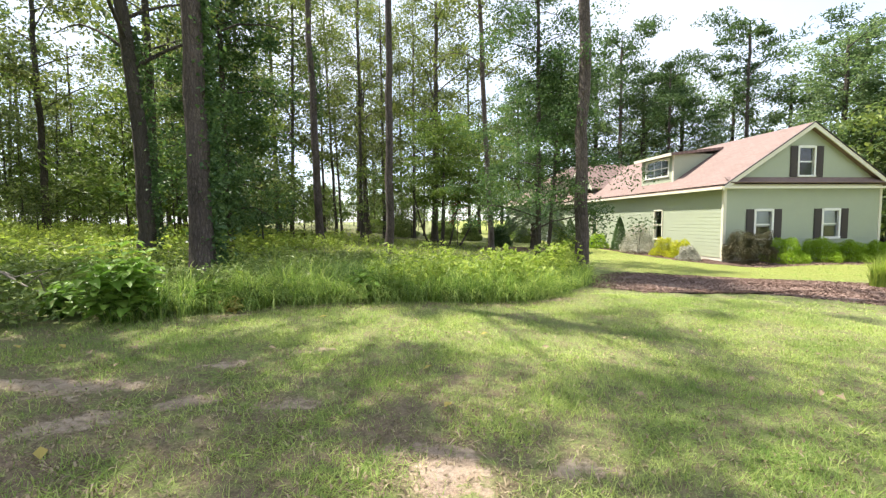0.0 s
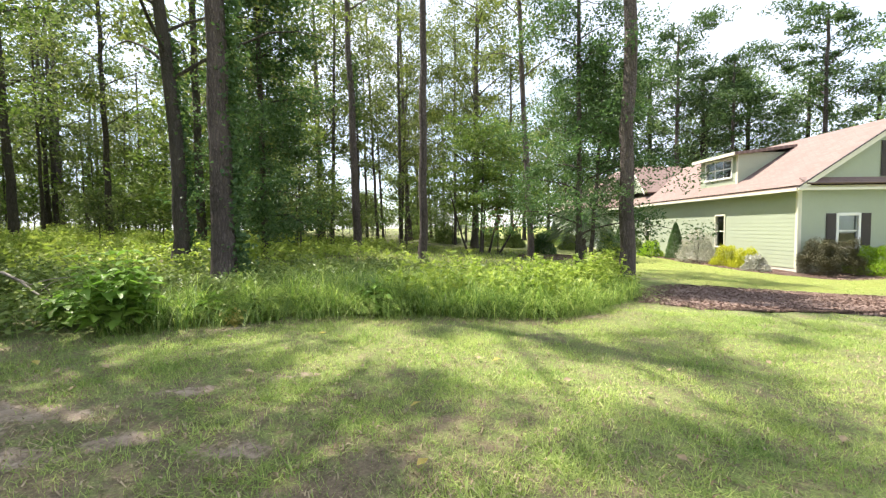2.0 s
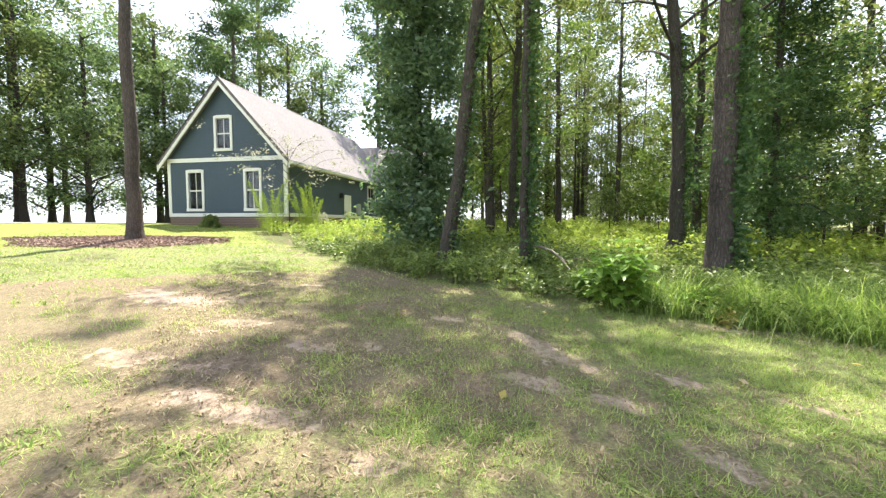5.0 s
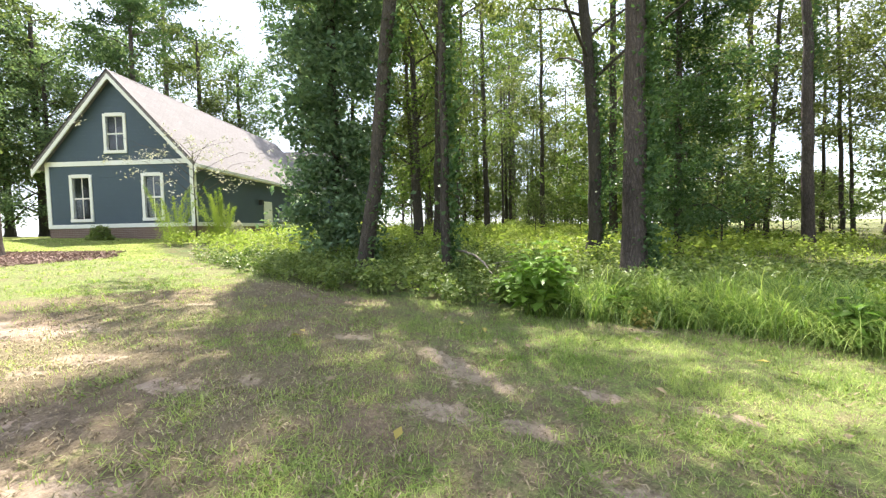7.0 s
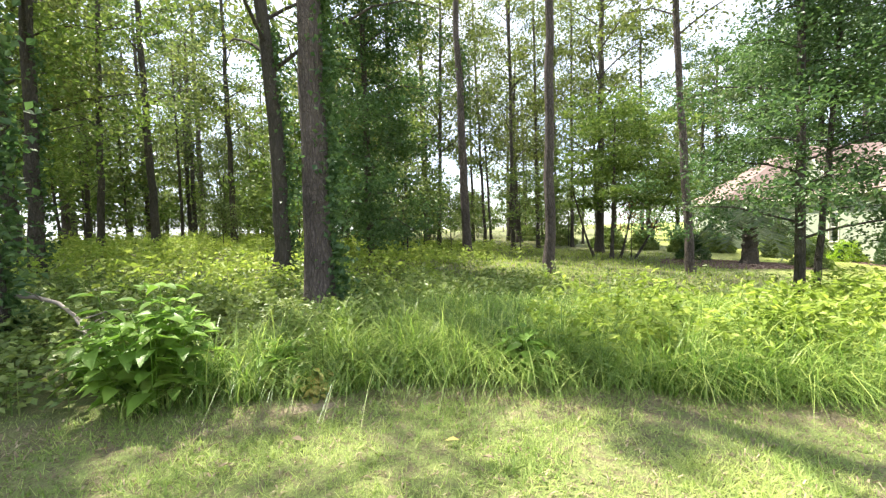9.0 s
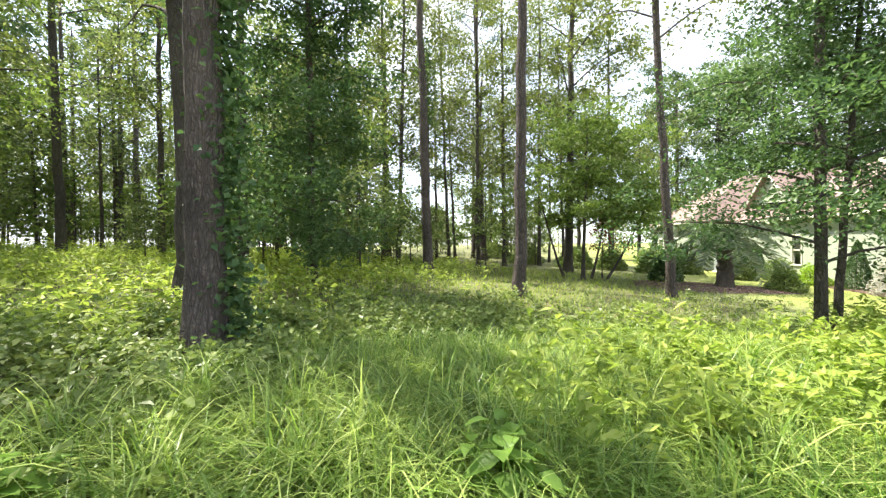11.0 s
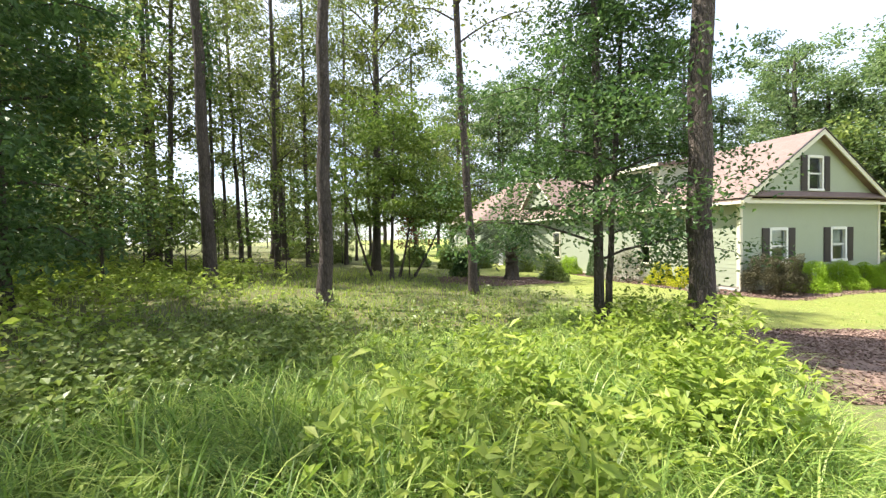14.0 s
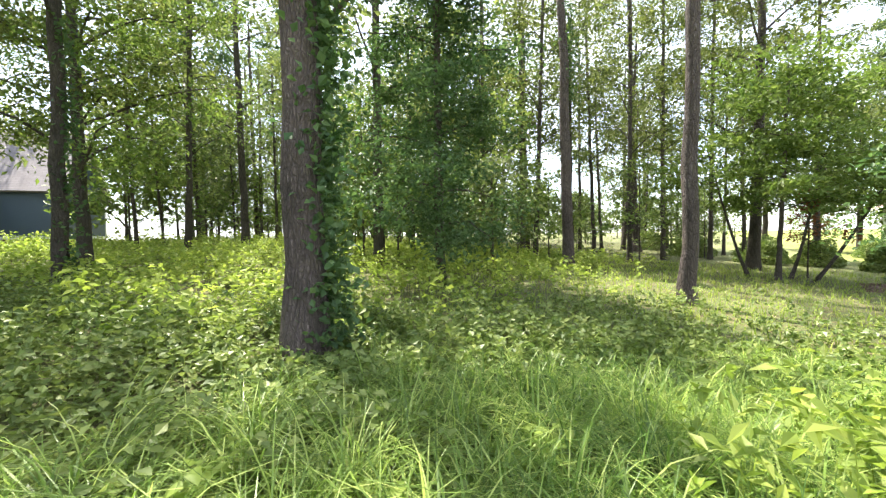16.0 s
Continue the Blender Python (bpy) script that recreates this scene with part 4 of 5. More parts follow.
tree("dogwood_tree", 1.8, 28.7, 0.46, 15, "tall hardwood with forked limbs behind the dogwood", lean=(0.3, 0), limbs=18, limb_from=0.28, limb_len=3.4, clumps=170, per=55, size=0.19, leaf=OAK, spread=1.05, rise=0.5)
tree("dogwood_tree", 2.1, 24.5, 0.16, 6.6, "bright green dogwood with layered horizontal boughs", lean=(0.2, 0), limbs=18, limb_from=0.3, limb_len=3.0, clumps=120, per=110, size=0.17, leaf=LIME, spread=1.1, flat=0.22, rise=0.08)
tree("oak_tree", -5.9, 13.2, 0.40, 14, "curved dark oak trunk wrapped in leaves", lean=(-1.6, 0.4), bow=(0.5, 0), limbs=20, limb_from=0.32, limb_len=3.2, clumps=76, per=90, size=0.13, spread=0.8, vine=(0.2, 6, 1400, 0.15))
tree("oak_tree", -6.72, 6.75, 0.32, 17.5, "leaning oak at the edge of the lawn", lean=(1.8, 1.2), limbs=22, limb_from=0.34, limb_len=4.4, clumps=72, per=110, size=0.15, spread=0.76, vine=(0.2, 5, 700, 0.1))
tree("oak_tree", -5.25, 7.9, 0.19, 14, "slim oak wrapped in vine leaves at the lawn's edge", limbs=14, limb_from=0.4, limb_len=2.6, clumps=46, per=90, size=0.13, spread=0.7, vine=(0.2, 7, 1800, 0.13))
tree("magnolia_tree", -9.35, 7.2, 0.30, 16, "dense green tree leafed to the ground beside the lawn", limbs=30, limb_from=0.36, limb_len=3.2, clumps=110, per=95, size=0.15, width=0.62, leaf=GUM, spread=0.72, rise=0.15, low=(0.3, 9.0, 0.035, 1.35))
tree("oak_tree", -13.6, 12.2, 0.34, 13, "forked hardwood in the sunny undergrowth", lean=(-0.4, 0), limbs=24, limb_from=0.16, limb_len=3.6, clumps=300, per=75, size=0.14, spread=0.95, leaf=LIME)
tree("oak_tree", -14.1, 12.4, 0.24, 12, "second stem of the forked hardwood", lean=(-1.5, 0.3), limbs=12, limb_from=0.3, limb_len=2.4, clumps=100, per=75, size=0.15, spread=0.9)
tree("oak_tree", -10.0, 10.7, 0.28, 15, "straight oak standing in the weeds behind the lawn's edge", lean=(0.4, 0.2), limbs=16, limb_from=0.3, limb_len=3.0, clumps=70, per=80, size=0.14, spread=0.8, vine=(0.2, 5, 600, 0.12))
tree("oak_tree", -17.2, 10.6, 0.22, 13, "slender hardwood at the wood's edge near the blue house", lean=(0.5, 0.3), limbs=18, limb_from=0.2, limb_len=2.8, clumps=170, per=65, size=0.15, spread=0.95)
tree("oak_tree", -16.3, 22.4, 0.32, 14, "straight hardwood deep in the woods", limbs=11, limb_from=0.35, limb_len=2.8, clumps=80, per=60, size=0.18, spread=1.1)

for dx, dy, lx, tall in ((-0.5, 0.2, -1.3, 4.6), (0.5, 0.3, 0.9, 4.2), (0.9, -0.2, 2.0, 3.6), (0.2, 0.6, 0.3, 5.0)):
    tree("leaning_dogwood", 2.0 + dx, 25.2 + dy, 0.11, tall, "slanting grey stem in the dogwood thicket", lean=(lx, 0.2), limbs=5, limb_from=0.5, limb_len=1.6, clumps=22, per=70, size=0.16, leaf=LIME, spread=0.9, flat=0.3, rise=0.1)

for x, y, tall in ((-1.6, 31.5, 16), (0.4, 34, 17), (-2.6, 27.5, 15), (4.6, 33.5, 14), (-6.3, 26.0, 15), (-0.9, 41, 18), (-5.2, 33, 17), (2.2, 39, 17)):
    tree("hardwood_tree", x, y, 0.24, tall, "slim hardwood with sunlit airy crown in the woods", lean=(rng.uniform(-0.6, 0.6), 0), limbs=15, limb_from=0.3, limb_len=2.6, clumps=130, per=46, size=0.17, leaf=OAK if x < 0 else FAR, spread=0.95, rise=0.45)

# woods behind: a few kinds, then copies
kinds = []
for k in range(4):
    kinds.append(tree("woodland_tree", -9 - 4 * k, 27 + 3 * k, 0.16 + 0.05 * k, 11 + k, "thin woodland tree with light summer leaves", lean=(rng.uniform(-0.8, 0.8), 0), limbs=10, limb_from=0.3, limb_len=2.2 + 0.2 * k,
                      clumps=60, per=30, size=0.23, leaf=FAR if k % 2 else OAK, spread=1.1, group="woodland trees"))
spots = []
while len(spots) < 64:
    x, y = rng.uniform(-42, 7), rng.uniform(17, 50)
    if x > 4 - 0.25 * (y - 20) + 3.0 * (y > 38) or any(math.hypot(x - a, y - b) < 2.0 for a, b in spots) or (abs(x + 3) < 4.0 and y < 30) or (x > -3 and y < 36) or (x < -22 and y < 24) or (x < -10 and y < 21 and x > -17):
        continue
    spots.append((x, y))
spots += [(-19, 15.5), (-21, 18.5), (-24, 20.5), (-18, 19.5), (-25.5, 23.5), (-20.5, 23), (-16.8, 16.3), (-23, 26)]
for k, (x, y) in enumerate(spots):
    t = copy_thing(kinds[k % 4], pose(x, y, h(x, y), 0, 0, rng.uniform(0, 360)))
    t.scale = [rng.uniform(0.8, 1.2)] * 3

low = []
for k in range(3):
    low.append(tree("woodland_shrub", -8 + 3 * k, 22 + 2 * k, 0.06, 2.6 + 0.8 * k, "leafy understory sapling between the trunks", limbs=12, limb_from=0.12, limb_len=1.1 + 0.2 * k, clumps=40, per=34, size=0.17,
                    leaf=(FAR, LIME, VINE)[k], spread=0.6, flat=0.8, group="understory saplings"))
for k in range(150):
    x, y = rng.uniform(-40, 6), rng.uniform(19, 54)
    if x > 3.5 - 0.2 * (y - 20) + 3.0 * (y > 38) or (abs(x + 1.5) < 2.6 and y < 34) or (x > -3 and y < 31) or (x < -22 and y < 24) or (x < -8 and y < 15):
        continue
    t = copy_thing(low[k % 3], pose(x, y, h(x, y), 0, 0, rng.uniform(0, 360)))
    t.scale = [rng.uniform(0.75, 1.5)] * 3

# tall background trees round the houses
big = [tree("background_pine", 22, 46, 0.5, 21, "tall pine with flat-topped clumps behind the house", limbs=14, limb_from=0.55, limb_len=3.6, clumps=60, per=90, size=0.42, leaf=NEEDLE, spread=1.4, flat=0.4, width=0.3, bark=PINE_BARK, needles=True, group="background trees"),
       tree("background_tree", 12, 50, 0.5, 15, "broad leafy tree in the wood behind the house", limbs=16, limb_from=0.18, limb_len=4.0, clumps=110, per=62, size=0.30, leaf=FAR, spread=1.5, flat=0.7, group="background trees"),
       tree("background_tree", 30, 30, 0.5, 14, "leafy dark tree of the wood edge beside the house", limbs=30, limb_from=0.04, limb_len=3.7, clumps=180, per=72, size=0.25, leaf=EDGE, spread=1.25, flat=0.7, group="background trees")]
far_spots = [(0, 33, 42.5, 1.0), (0, 25.5, 43, 0.82), (0, 19, 55, 0.95), (0, 14, 53, 0.9), (1, 8, 54, 0.95), (1, 5, 58, 1.0), (1, 12, 60, 1.0), (2, 17, 51, 1.25), (2, 21, 50, 1.35), (2, 25, 47, 1.2), (2, 29, 46.5, 1.2), (2, 33.5, 45, 1.1),
             (2, 37, 42, 1.05), (2, 39.5, 37, 0.85), (2, 36, 32, 0.8), (2, 35, 27, 1.0), (2, 31.5, 24.0, 0.95), (2, 30, 18.5, 1.0), (2, 33, 30, 0.9), (2, 38.5, 27.5, 1.0), (2, 41, 31, 1.1), (2, 36.5, 23, 0.8), (2, 34.5, 19.5, 0.8), (2, 33, 22, 1.0), (2, 38, 17, 1.0), (2, 42, 24, 1.0), (2, 44, 14, 1.1), (2, 46, 7, 1.0), (0, 40, 38, 0.9), (1, 27, 50, 1.0),
             (1, -36, 6, 1.0), (1, -40, -4, 1.1), (1, -33, -10, 0.9), (0, -37, 14, 1.0), (2, -34, -7, 0.9), (2, -38, 1, 1.0), (2, -31, -13, 0.9), (2, -41, -6, 1.1), (2, -38, 9, 1.0), (2, -26, -19, 1.0), (0, -32, 24, 1.0), (0, -30, -13, 0.95),
             (0, -44, 4, 1.1), (1, -26, -17, 0.9), (0, -38, -16, 1.0), (1, -38, 28, 1.0), (0, -30, 33, 1.0), (1, -46, -12, 1.0), (2, -37, -3, 0.85), (2, -40, -11, 1.0), (2, -36, -14, 0.9), (2, -31, -18, 0.95), (2, -22, -24, 1.0), (2, -28, -23, 1.0), (2, -17, -27, 1.0), (0, -34, 2, 0.85), (0, -35, -11, 0.9)]
hedge_line = [(k % 3, -70 + 3.4 * k + rng.uniform(-2, 2), 72 + rng.uniform(-6, 8)) for k in range(26)]
hedge_line += [(0, -24, 17), (1, -26, 19.5), (2, -22, 19), (0, -28, 23), (1, -25, 25), (2, -31, 25.5), (1, -21, 16), (0, -34, 27)]
hedge_line += [(k % 3, 27 + 1.1 * k, 29.5 - 1.0 * k) for k in range(12)] + [(k % 3, 30.5 + 1.0 * k, 31 - 1.1 * k) for k in range(12)]
for kind, x, y in hedge_line:
    t = copy_thing(low[kind], pose(x, y, h(x, y) - 0.3, 0, 0, rng.uniform(0, 360)))
    t.scale = [rng.uniform(1.6, 2.6)] * 3
for kind, x, y, size in far_spots:
    t = copy_thing(big[kind], pose(x, y, h(x, y), 0, 0, rng.uniform(0, 360)))
    t.scale = [size] * 3

# ---- low growth ----


def stuff(name, v, f, mat, label, category):
    return tagged(part(name, mesh_of(name, v, f, mat)), label, category, kind="stuff")


def on_ground(x, y, dz=0.0):
    return np.column_stack([x, y, height(x, y) + dz])


def lawn():
    chunks = []
    for count, x0, x1, y0, y1, hgt, wid in ((540000, -5, 8, 3.4, 10.5, 0.078, 0.0068), (150000, -8, 2.5, 0.5, 4.6, 0.07, 0.008), (90000, -16, 14, 1.5, 13, 0.07, 0.018), (100000, 5.5, 22, 9, 28, 0.05, 0.022), (50000, -22, -5, -4, 6, 0.07, 0.03)):
        x, y = rng.uniform(x0, x1, count), rng.uniform(y0, y1, count)
        tuft = np.sin(x * 2.1 + np.sin(y * 1.7) * 2) * np.sin(y * 2.3 + np.cos(x * 1.3) * 2)
        keep = (rng.uniform(0, 1, count) > bare_at(x, y) * 1.05) & (rng.uniform(0, 1, count) < (0.78 + 0.4 * tuft) * (1 - 0.68 * np.clip(thin_at(x, y), 0, 1))) & ((y < edge_y(x) + 0.3) | (x > 6.5))
        keep &= ~((x > 5) & (y > 8) & (y < 14.3) & (y > 11.4 - np.clip(x - 8.6, 0, 6) * 0.6 + 0.5 * np.sin(x * 1.9) * np.sin(x * 0.7)) & (x < 20) & (rng.uniform(0, 1, count) < 0.9))
        x, y, tuft = x[keep], y[keep], tuft[keep]
        n = len(x)
        g = max(1, n // 9)
        pick = rng.integers(0, g, n)
        near = rng.uniform(0, 1, n) < 0.7
        x = np.where(near, x[pick] + rng.normal(0, 0.035, n), x)
        y = np.where(near, y[pick] + rng.normal(0, 0.035, n), y)
        hh = hgt * rng.uniform(0.4, 1.3, len(x)) * (1 + 0.35 * tuft)
        chunks.append(blades(on_ground(x, y, -0.01), hh, wid * rng.uniform(0.6, 1.2, len(x)), 1.1, 1))
    v, f = merge(chunks)
    stuff("lawn_grass", v, f, LAWN, "short patchy lawn grass, green with straw-coloured blades", "grass")


lawn()


def straw():
    n = 60000
    x, y = rng.uniform(-8, 8, n), rng.uniform(2.0, 10, n)
    keep = (y < edge_y(x) + 0.1) & (rng.uniform(0, 1, n) < 0.35 + 0.6 * thin_at(x, y))
    x, y = x[keep], y[keep]
    v, f = blades(on_ground(x, y, 0.008), rng.uniform(0.02, 0.05, len(x)), rng.uniform(0.006, 0.016, len(x)), 2.2, 2)
    stuff("dry_grass", v, f, STRAW, "dead straw-coloured grass lying on the lawn", "dry grass")


straw()


def tall_grass():
    n, each = 2700, 24
    x = rng.uniform(-2.8, 5.3, n)
    deep = rng.uniform(0, 1, n) ** 1.35 * 5.4
    y = edge_y(x) + 0.06 + deep
    keep = rng.uniform(0, 1, n) < np.interp(x, [-2.8, -1.4, 3.0, 5.3], [0.12, 1, 1, 0.4])
    x, y, deep = x[keep], y[keep], deep[keep]
    tall = rng.uniform(0.5, 1.2, len(x)) * np.interp(deep, [0, 0.4, 2.4, 3.6, 5.4], [0.75, 1.05, 0.95, 0.6, 0.3])
    k = np.repeat(np.arange(len(x)), each)
    px, py = x[k] + rng.normal(0, 0.045, len(k)), y[k] + rng.normal(0, 0.045, len(k))
    hh = 0.62 * tall[k] * rng.uniform(0.6, 1.35, len(k))
    v, f = blades(on_ground(px, py, -0.02), hh, rng.uniform(0.007, 0.018, len(k)), 1.15, 5)
    stuff("tall_grass", v, f, TALL, "knee-high arching bright green grass blades", "tall grass")
    n = 26000
    x, y = rng.uniform(-12, 6.5, n), rng.uniform(12, 30, n)
    keep = (y > edge_y(x)) & (rng.uniform(0, 1, n) < np.clip(1.2 - np.abs(x - 0.5) / 7, 0.12, 1))
    x, y = x[keep], y[keep]
    v, f = blades(on_ground(x, y, -0.02), rng.uniform(0.08, 0.27, len(x)), rng.uniform(0.010, 0.024, len(x)), 0.8, 3)
    stuff("meadow_grass", v, f, WEED, "sunlit yellow-green grass in the clearing between the trunks", "grass")


tall_grass()


def plant_field(name, mat, label, category, count, region, hgt, per, size, width, keepf):
    """Low plants as stems with leaves, as one sheet of growth. region: x and y spans."""
    x, y = rng.uniform(region[0], region[1], count), rng.uniform(region[2], region[3], count)
    k = keepf(x, y) > rng.uniform(0, 1, count)
    x, y = x[k], y[k]
    hh = hgt * rng.uniform(0.35, 1.15, len(x)) * (1 + 0.45 * np.sin(x * 1.3 + np.sin(y * 0.9) * 2) * np.sin(y * 1.1 + np.cos(x * 0.7) * 2))
    idx = np.repeat(np.arange(len(x)), per)
    q = rng.uniform(0.25, 1.05, len(idx))
    r = rng.uniform(0.1, 1, len(idx)) * 0.45 * hgt * (0.4 + 0.6 * np.sin(np.clip(q, 0, 1) * 2.6))
    a = rng.uniform(0, 2 * np.pi, len(idx))
    p = on_ground(x[idx] + r * np.cos(a), y[idx] + r * np.sin(a), 0) + np.column_stack([np.zeros((len(idx), 2)), hh[idx] * q])
    v, f = leaves(p, size, width, 1.0) if width > 0.5 else lobed(p, size)
    sv, sf = blades(on_ground(x, y, -0.02), hh * 1.0, 0.012, 0.15, 2)
    v, f = merge([(v, f), (sv, sf)])
    stuff(name, v, f, mat, label, category)


past = lambda x, y, a, b: np.clip((y - edge_y(x) - a) / 0.3, 0, 1) * np.clip((b - (y - edge_y(x))) / 1.0, 0, 1)
plant_field("undergrowth", VINE, "dark green vines and seedlings under the trees", "undergrowth", 5200, (-11, 0.5, 4, 16), 0.36, 26, 0.075, 0.7,
            lambda x, y: past(x, y, 0.0, 6.5) * np.interp(x, [-11, -7, -1.5, 0.5], [0.5, 1, 0.8, 0.1]))
plant_field("bright_weeds", WEED, "bright yellow-green leafy weeds at the edge of the grass", "weeds", 900, (0.2, 6.0, 9, 15.5), 0.68, 15, 0.11, 0.42,
            lambda x, y: past(x, y, 0.35, 3.4) * np.interp(x, [0.2, 2.2, 5.2, 6.0], [0.15, 1, 0.9, 0.1]))
plant_field("bright_weeds", WEED, "sunny yellow-green weeds between the tree trunks", "weeds", 4600, (-24, -1.0, 8, 30), 0.55, 15, 0.12, 0.6,
            lambda x, y: np.clip((y - edge_y(x) - 3.5) / 2, 0, 1) * np.clip((-1.5 - x) / 4, 0.1, 1))
plant_field("bright_weeds", WEED, "sunny yellow-green weeds beside the blue house", "weeds", 700, (-20, -10.5, 3.4, 8.5), 0.4, 13, 0.10, 0.6, lambda x, y: np.clip((y - 3.4 - 0.25 * (x + 16)) / 1.2, 0.05, 1))
plant_field("seedlings", VINE, "mixed green seedlings and briars among the grass", "undergrowth", 1500, (-4, 7, 10, 20), 0.3, 16, 0.085, 0.6, lambda x, y: past(x, y, 1.5, 9) * np.clip(1.1 - np.clip(x, -9, 3) * 0.15 - (y > 15) * 0.35, 0.2, 1))


def bush(name, x, y, wide, tall, mat, label, count=900, size=0.09, category="shrub", shape="round", width=0.55, group=""):
    """A shrub: stems, an uneven shell of leaves and looser leaves inside."""
    root = tagged(new(name), label, category, group)
    root.location = (x, y, h(x, y))
    for k in range(5):
        a = rng.uniform(0, 6.28)
        r = wide * 0.3 * rng.uniform(0.2, 1)
        sv, sf = (tube([(0.04 * math.cos(a), 0.04 * math.sin(a), -0.08), (r * 0.6 * math.cos(a), r * 0.6 * math.sin(a), tall * 0.4), (r * math.cos(a), r * math.sin(a), tall * 0.75)], np.array([0.018, 0.013, 0.006]), 5))
        part("stem", mesh_of("stem", sv, sf, GREY_BARK), root)
    count = int(count * (4.2 if category == "shrub" else 2.2))
    size = size * (0.85 if category == "shrub" else 1.25)
    d = rng.normal(size=(count, 3))
    d /= np.linalg.norm(d, axis=1, keepdims=True)
    d[:, 2] = np.abs(d[:, 2]) if shape != "cone" else d[:, 2]
    r = rng.uniform(0.35, 1.0, count) ** 0.4
    lump = 1 + 0.12 * np.sin(d[:, 0] * 7 + x) * np.sin(d[:, 1] * 6 + y) + 0.1 * np.sin(d[:, 2] * 9)
    p = d * (r * lump)[:, None] * [wide / 2, wide / 2, tall * 0.92]
    if shape == "cone":
        z = rng.uniform(0, 1, count) ** 1.3
        a = rng.uniform(0, 6.28, count)
        rr = wide / 2 * (1 - z) ** 0.7 * rng.uniform(0.75, 1.05, count)
        p = np.column_stack([rr * np.cos(a), rr * np.sin(a), z * tall])
    elif shape == "box":
        p = np.sign(d) * np.abs(d) ** 0.5 * (r * lump)[:, None] * [wide / 2, wide / 2.2, tall * 0.94]
    p[:, 2] = np.maximum(p[:, 2], 0.03)
    lv, lf = leaves(p, size, width, 0.5)
    part("foliage", mesh_of("foliage", lv, lf, mat), root)
    return root


gx = lambda s, o: (14.82 + math.cos(radians(4.2)) * s + math.sin(radians(4.2)) * o, 20.71 + math.sin(radians(4.2)) * s - math.cos(radians(4.2)) * o)
bush("dusky_shrub", *gx(0.55, 0.9), 1.6, 1.42, DUSKY, "clipped dark purplish-brown hedge shrub at the house corner", 5200, 0.06, shape="box")
for s, w, t in ((2.3, 1.65, 1.15), (4.0, 1.6, 1.1), (5.6, 1.4, 0.98), (7.1, 1.4, 0.95), (8.5, 1.1, 0.8)):
    bush("green_shrub", *gx(s, 0.85), w, t, SHRUB, "rounded bright green shrub under the house windows", 2600, 0.065, group="foundation shrubs")
bush("dusky_shrub", *gx(9.3, 0.6), 1.3, 1.0, DUSKY, "low dark shrub past the house corner", 900, 0.08)
for dx, dy, w, t in ((-1.0, 1.4, 1.3, 0.95), (-1.1, 2.6, 1.2, 1.0), (-1.4, 0.4, 1.0, 0.7)):
    bush("golden_shrub", *gx(dx, -dy), w, t, GOLD if t > 0.8 else SILVER, "rounded golden-yellow shrub by the side wall" if t > 0.8 else "small pale dry shrub by the house corner", 1100, 0.08, group="side shrubs")
bush("silver_shrub", *gx(-1.2, -4.6), 1.9, 1.7, SILVER, "open pale silvery flowering shrub by the side wall", 2200, 0.08)
bush("cone_conifer", *gx(-1.0, -7.0), 1.1, 2.1, DARK, "dark green clipped cone conifer by the side wall", 1500, 0.09, shape="cone")
bush("green_shrub", *gx(-1.6, -8.6), 1.4, 1.0, SHRUB, "rounded bright green shrub by the side wall", 1000, 0.09, group="foundation shrubs")
for p, q, w, t, shape in ((-3.6, -19.4, 1.5, 1.6, "round"), (-3.8, -21.2, 1.7, 1.3, "round"), (-3.6, -23.2, 1.2, 2.3, "cone"), (-3.7, -25.2, 1.7, 1.4, "round"), (-1.5, -11.2, 1.5, 1.2, "round"), (-1.4, -13.4, 1.2, 2.0, "cone"), (-1.5, -15.2, 1.6, 1.3, "round")):
    bush("wall_shrub", *gx(p, q), w, t, LIME if shape == "round" else DARK, "rounded mid-green shrub along the rear house wall" if shape == "round" else "dark green clipped conifer along the rear house wall", 1100, 0.10, shape=shape, group="wall shrubs")
for x, y, w, t in ((6.5, 32, 1.6, 1.2), (8.6, 33, 1.5, 1.2), (4.6, 33.5, 1.8, 1.3), (10.4, 30.5, 1.2, 1.9), (2.5, 33, 2.0, 1.2), (-0.5, 36, 2.4, 1.3), (-3.5, 42, 2.6, 1.4), (3, 40, 2.6, 1.4)):
    bush("hedge_shrub", x, y, w, t, VINE, "dark green shrub in the hedge beyond the lawn", 900, 0.16, group="hedge")
bush("green_shrub", 5.6, 26.2, 1.3, 1.2, DARK, "dark rounded shrub behind the palm", 800, 0.12)


def ovate(base, d, nrm, length, width, droop):
    """Pointed oval leaves, folded along the midrib and drooping to the tip."""
    side = np.cross(nrm, d)
    L, W = length[:, None], (length * width * 0.5)[:, None]
    mid = lambda q: base + d * L * q - np.array([0, 0, 1.0]) * L * droop * q * q
    rib = lambda q, w, sgn: mid(q) + side * W * w * sgn + nrm * W * 0.35 * w
    v = np.stack([mid(0.0), rib(0.3, 1.0, 1), mid(0.3), rib(0.3, 1.0, -1), rib(0.66, 0.72, 1), mid(0.66), rib(0.66, 0.72, -1), mid(1.0)], 1)
    o = np.arange(len(base))[:, None] * 8
    f = np.concatenate([o + t for t in ([0, 2, 1], [0, 3, 2], [1, 2, 5], [1, 5, 4], [2, 3, 6], [2, 6, 5], [4, 5, 7], [5, 6, 7])])
    return v.reshape(-1, 3), f


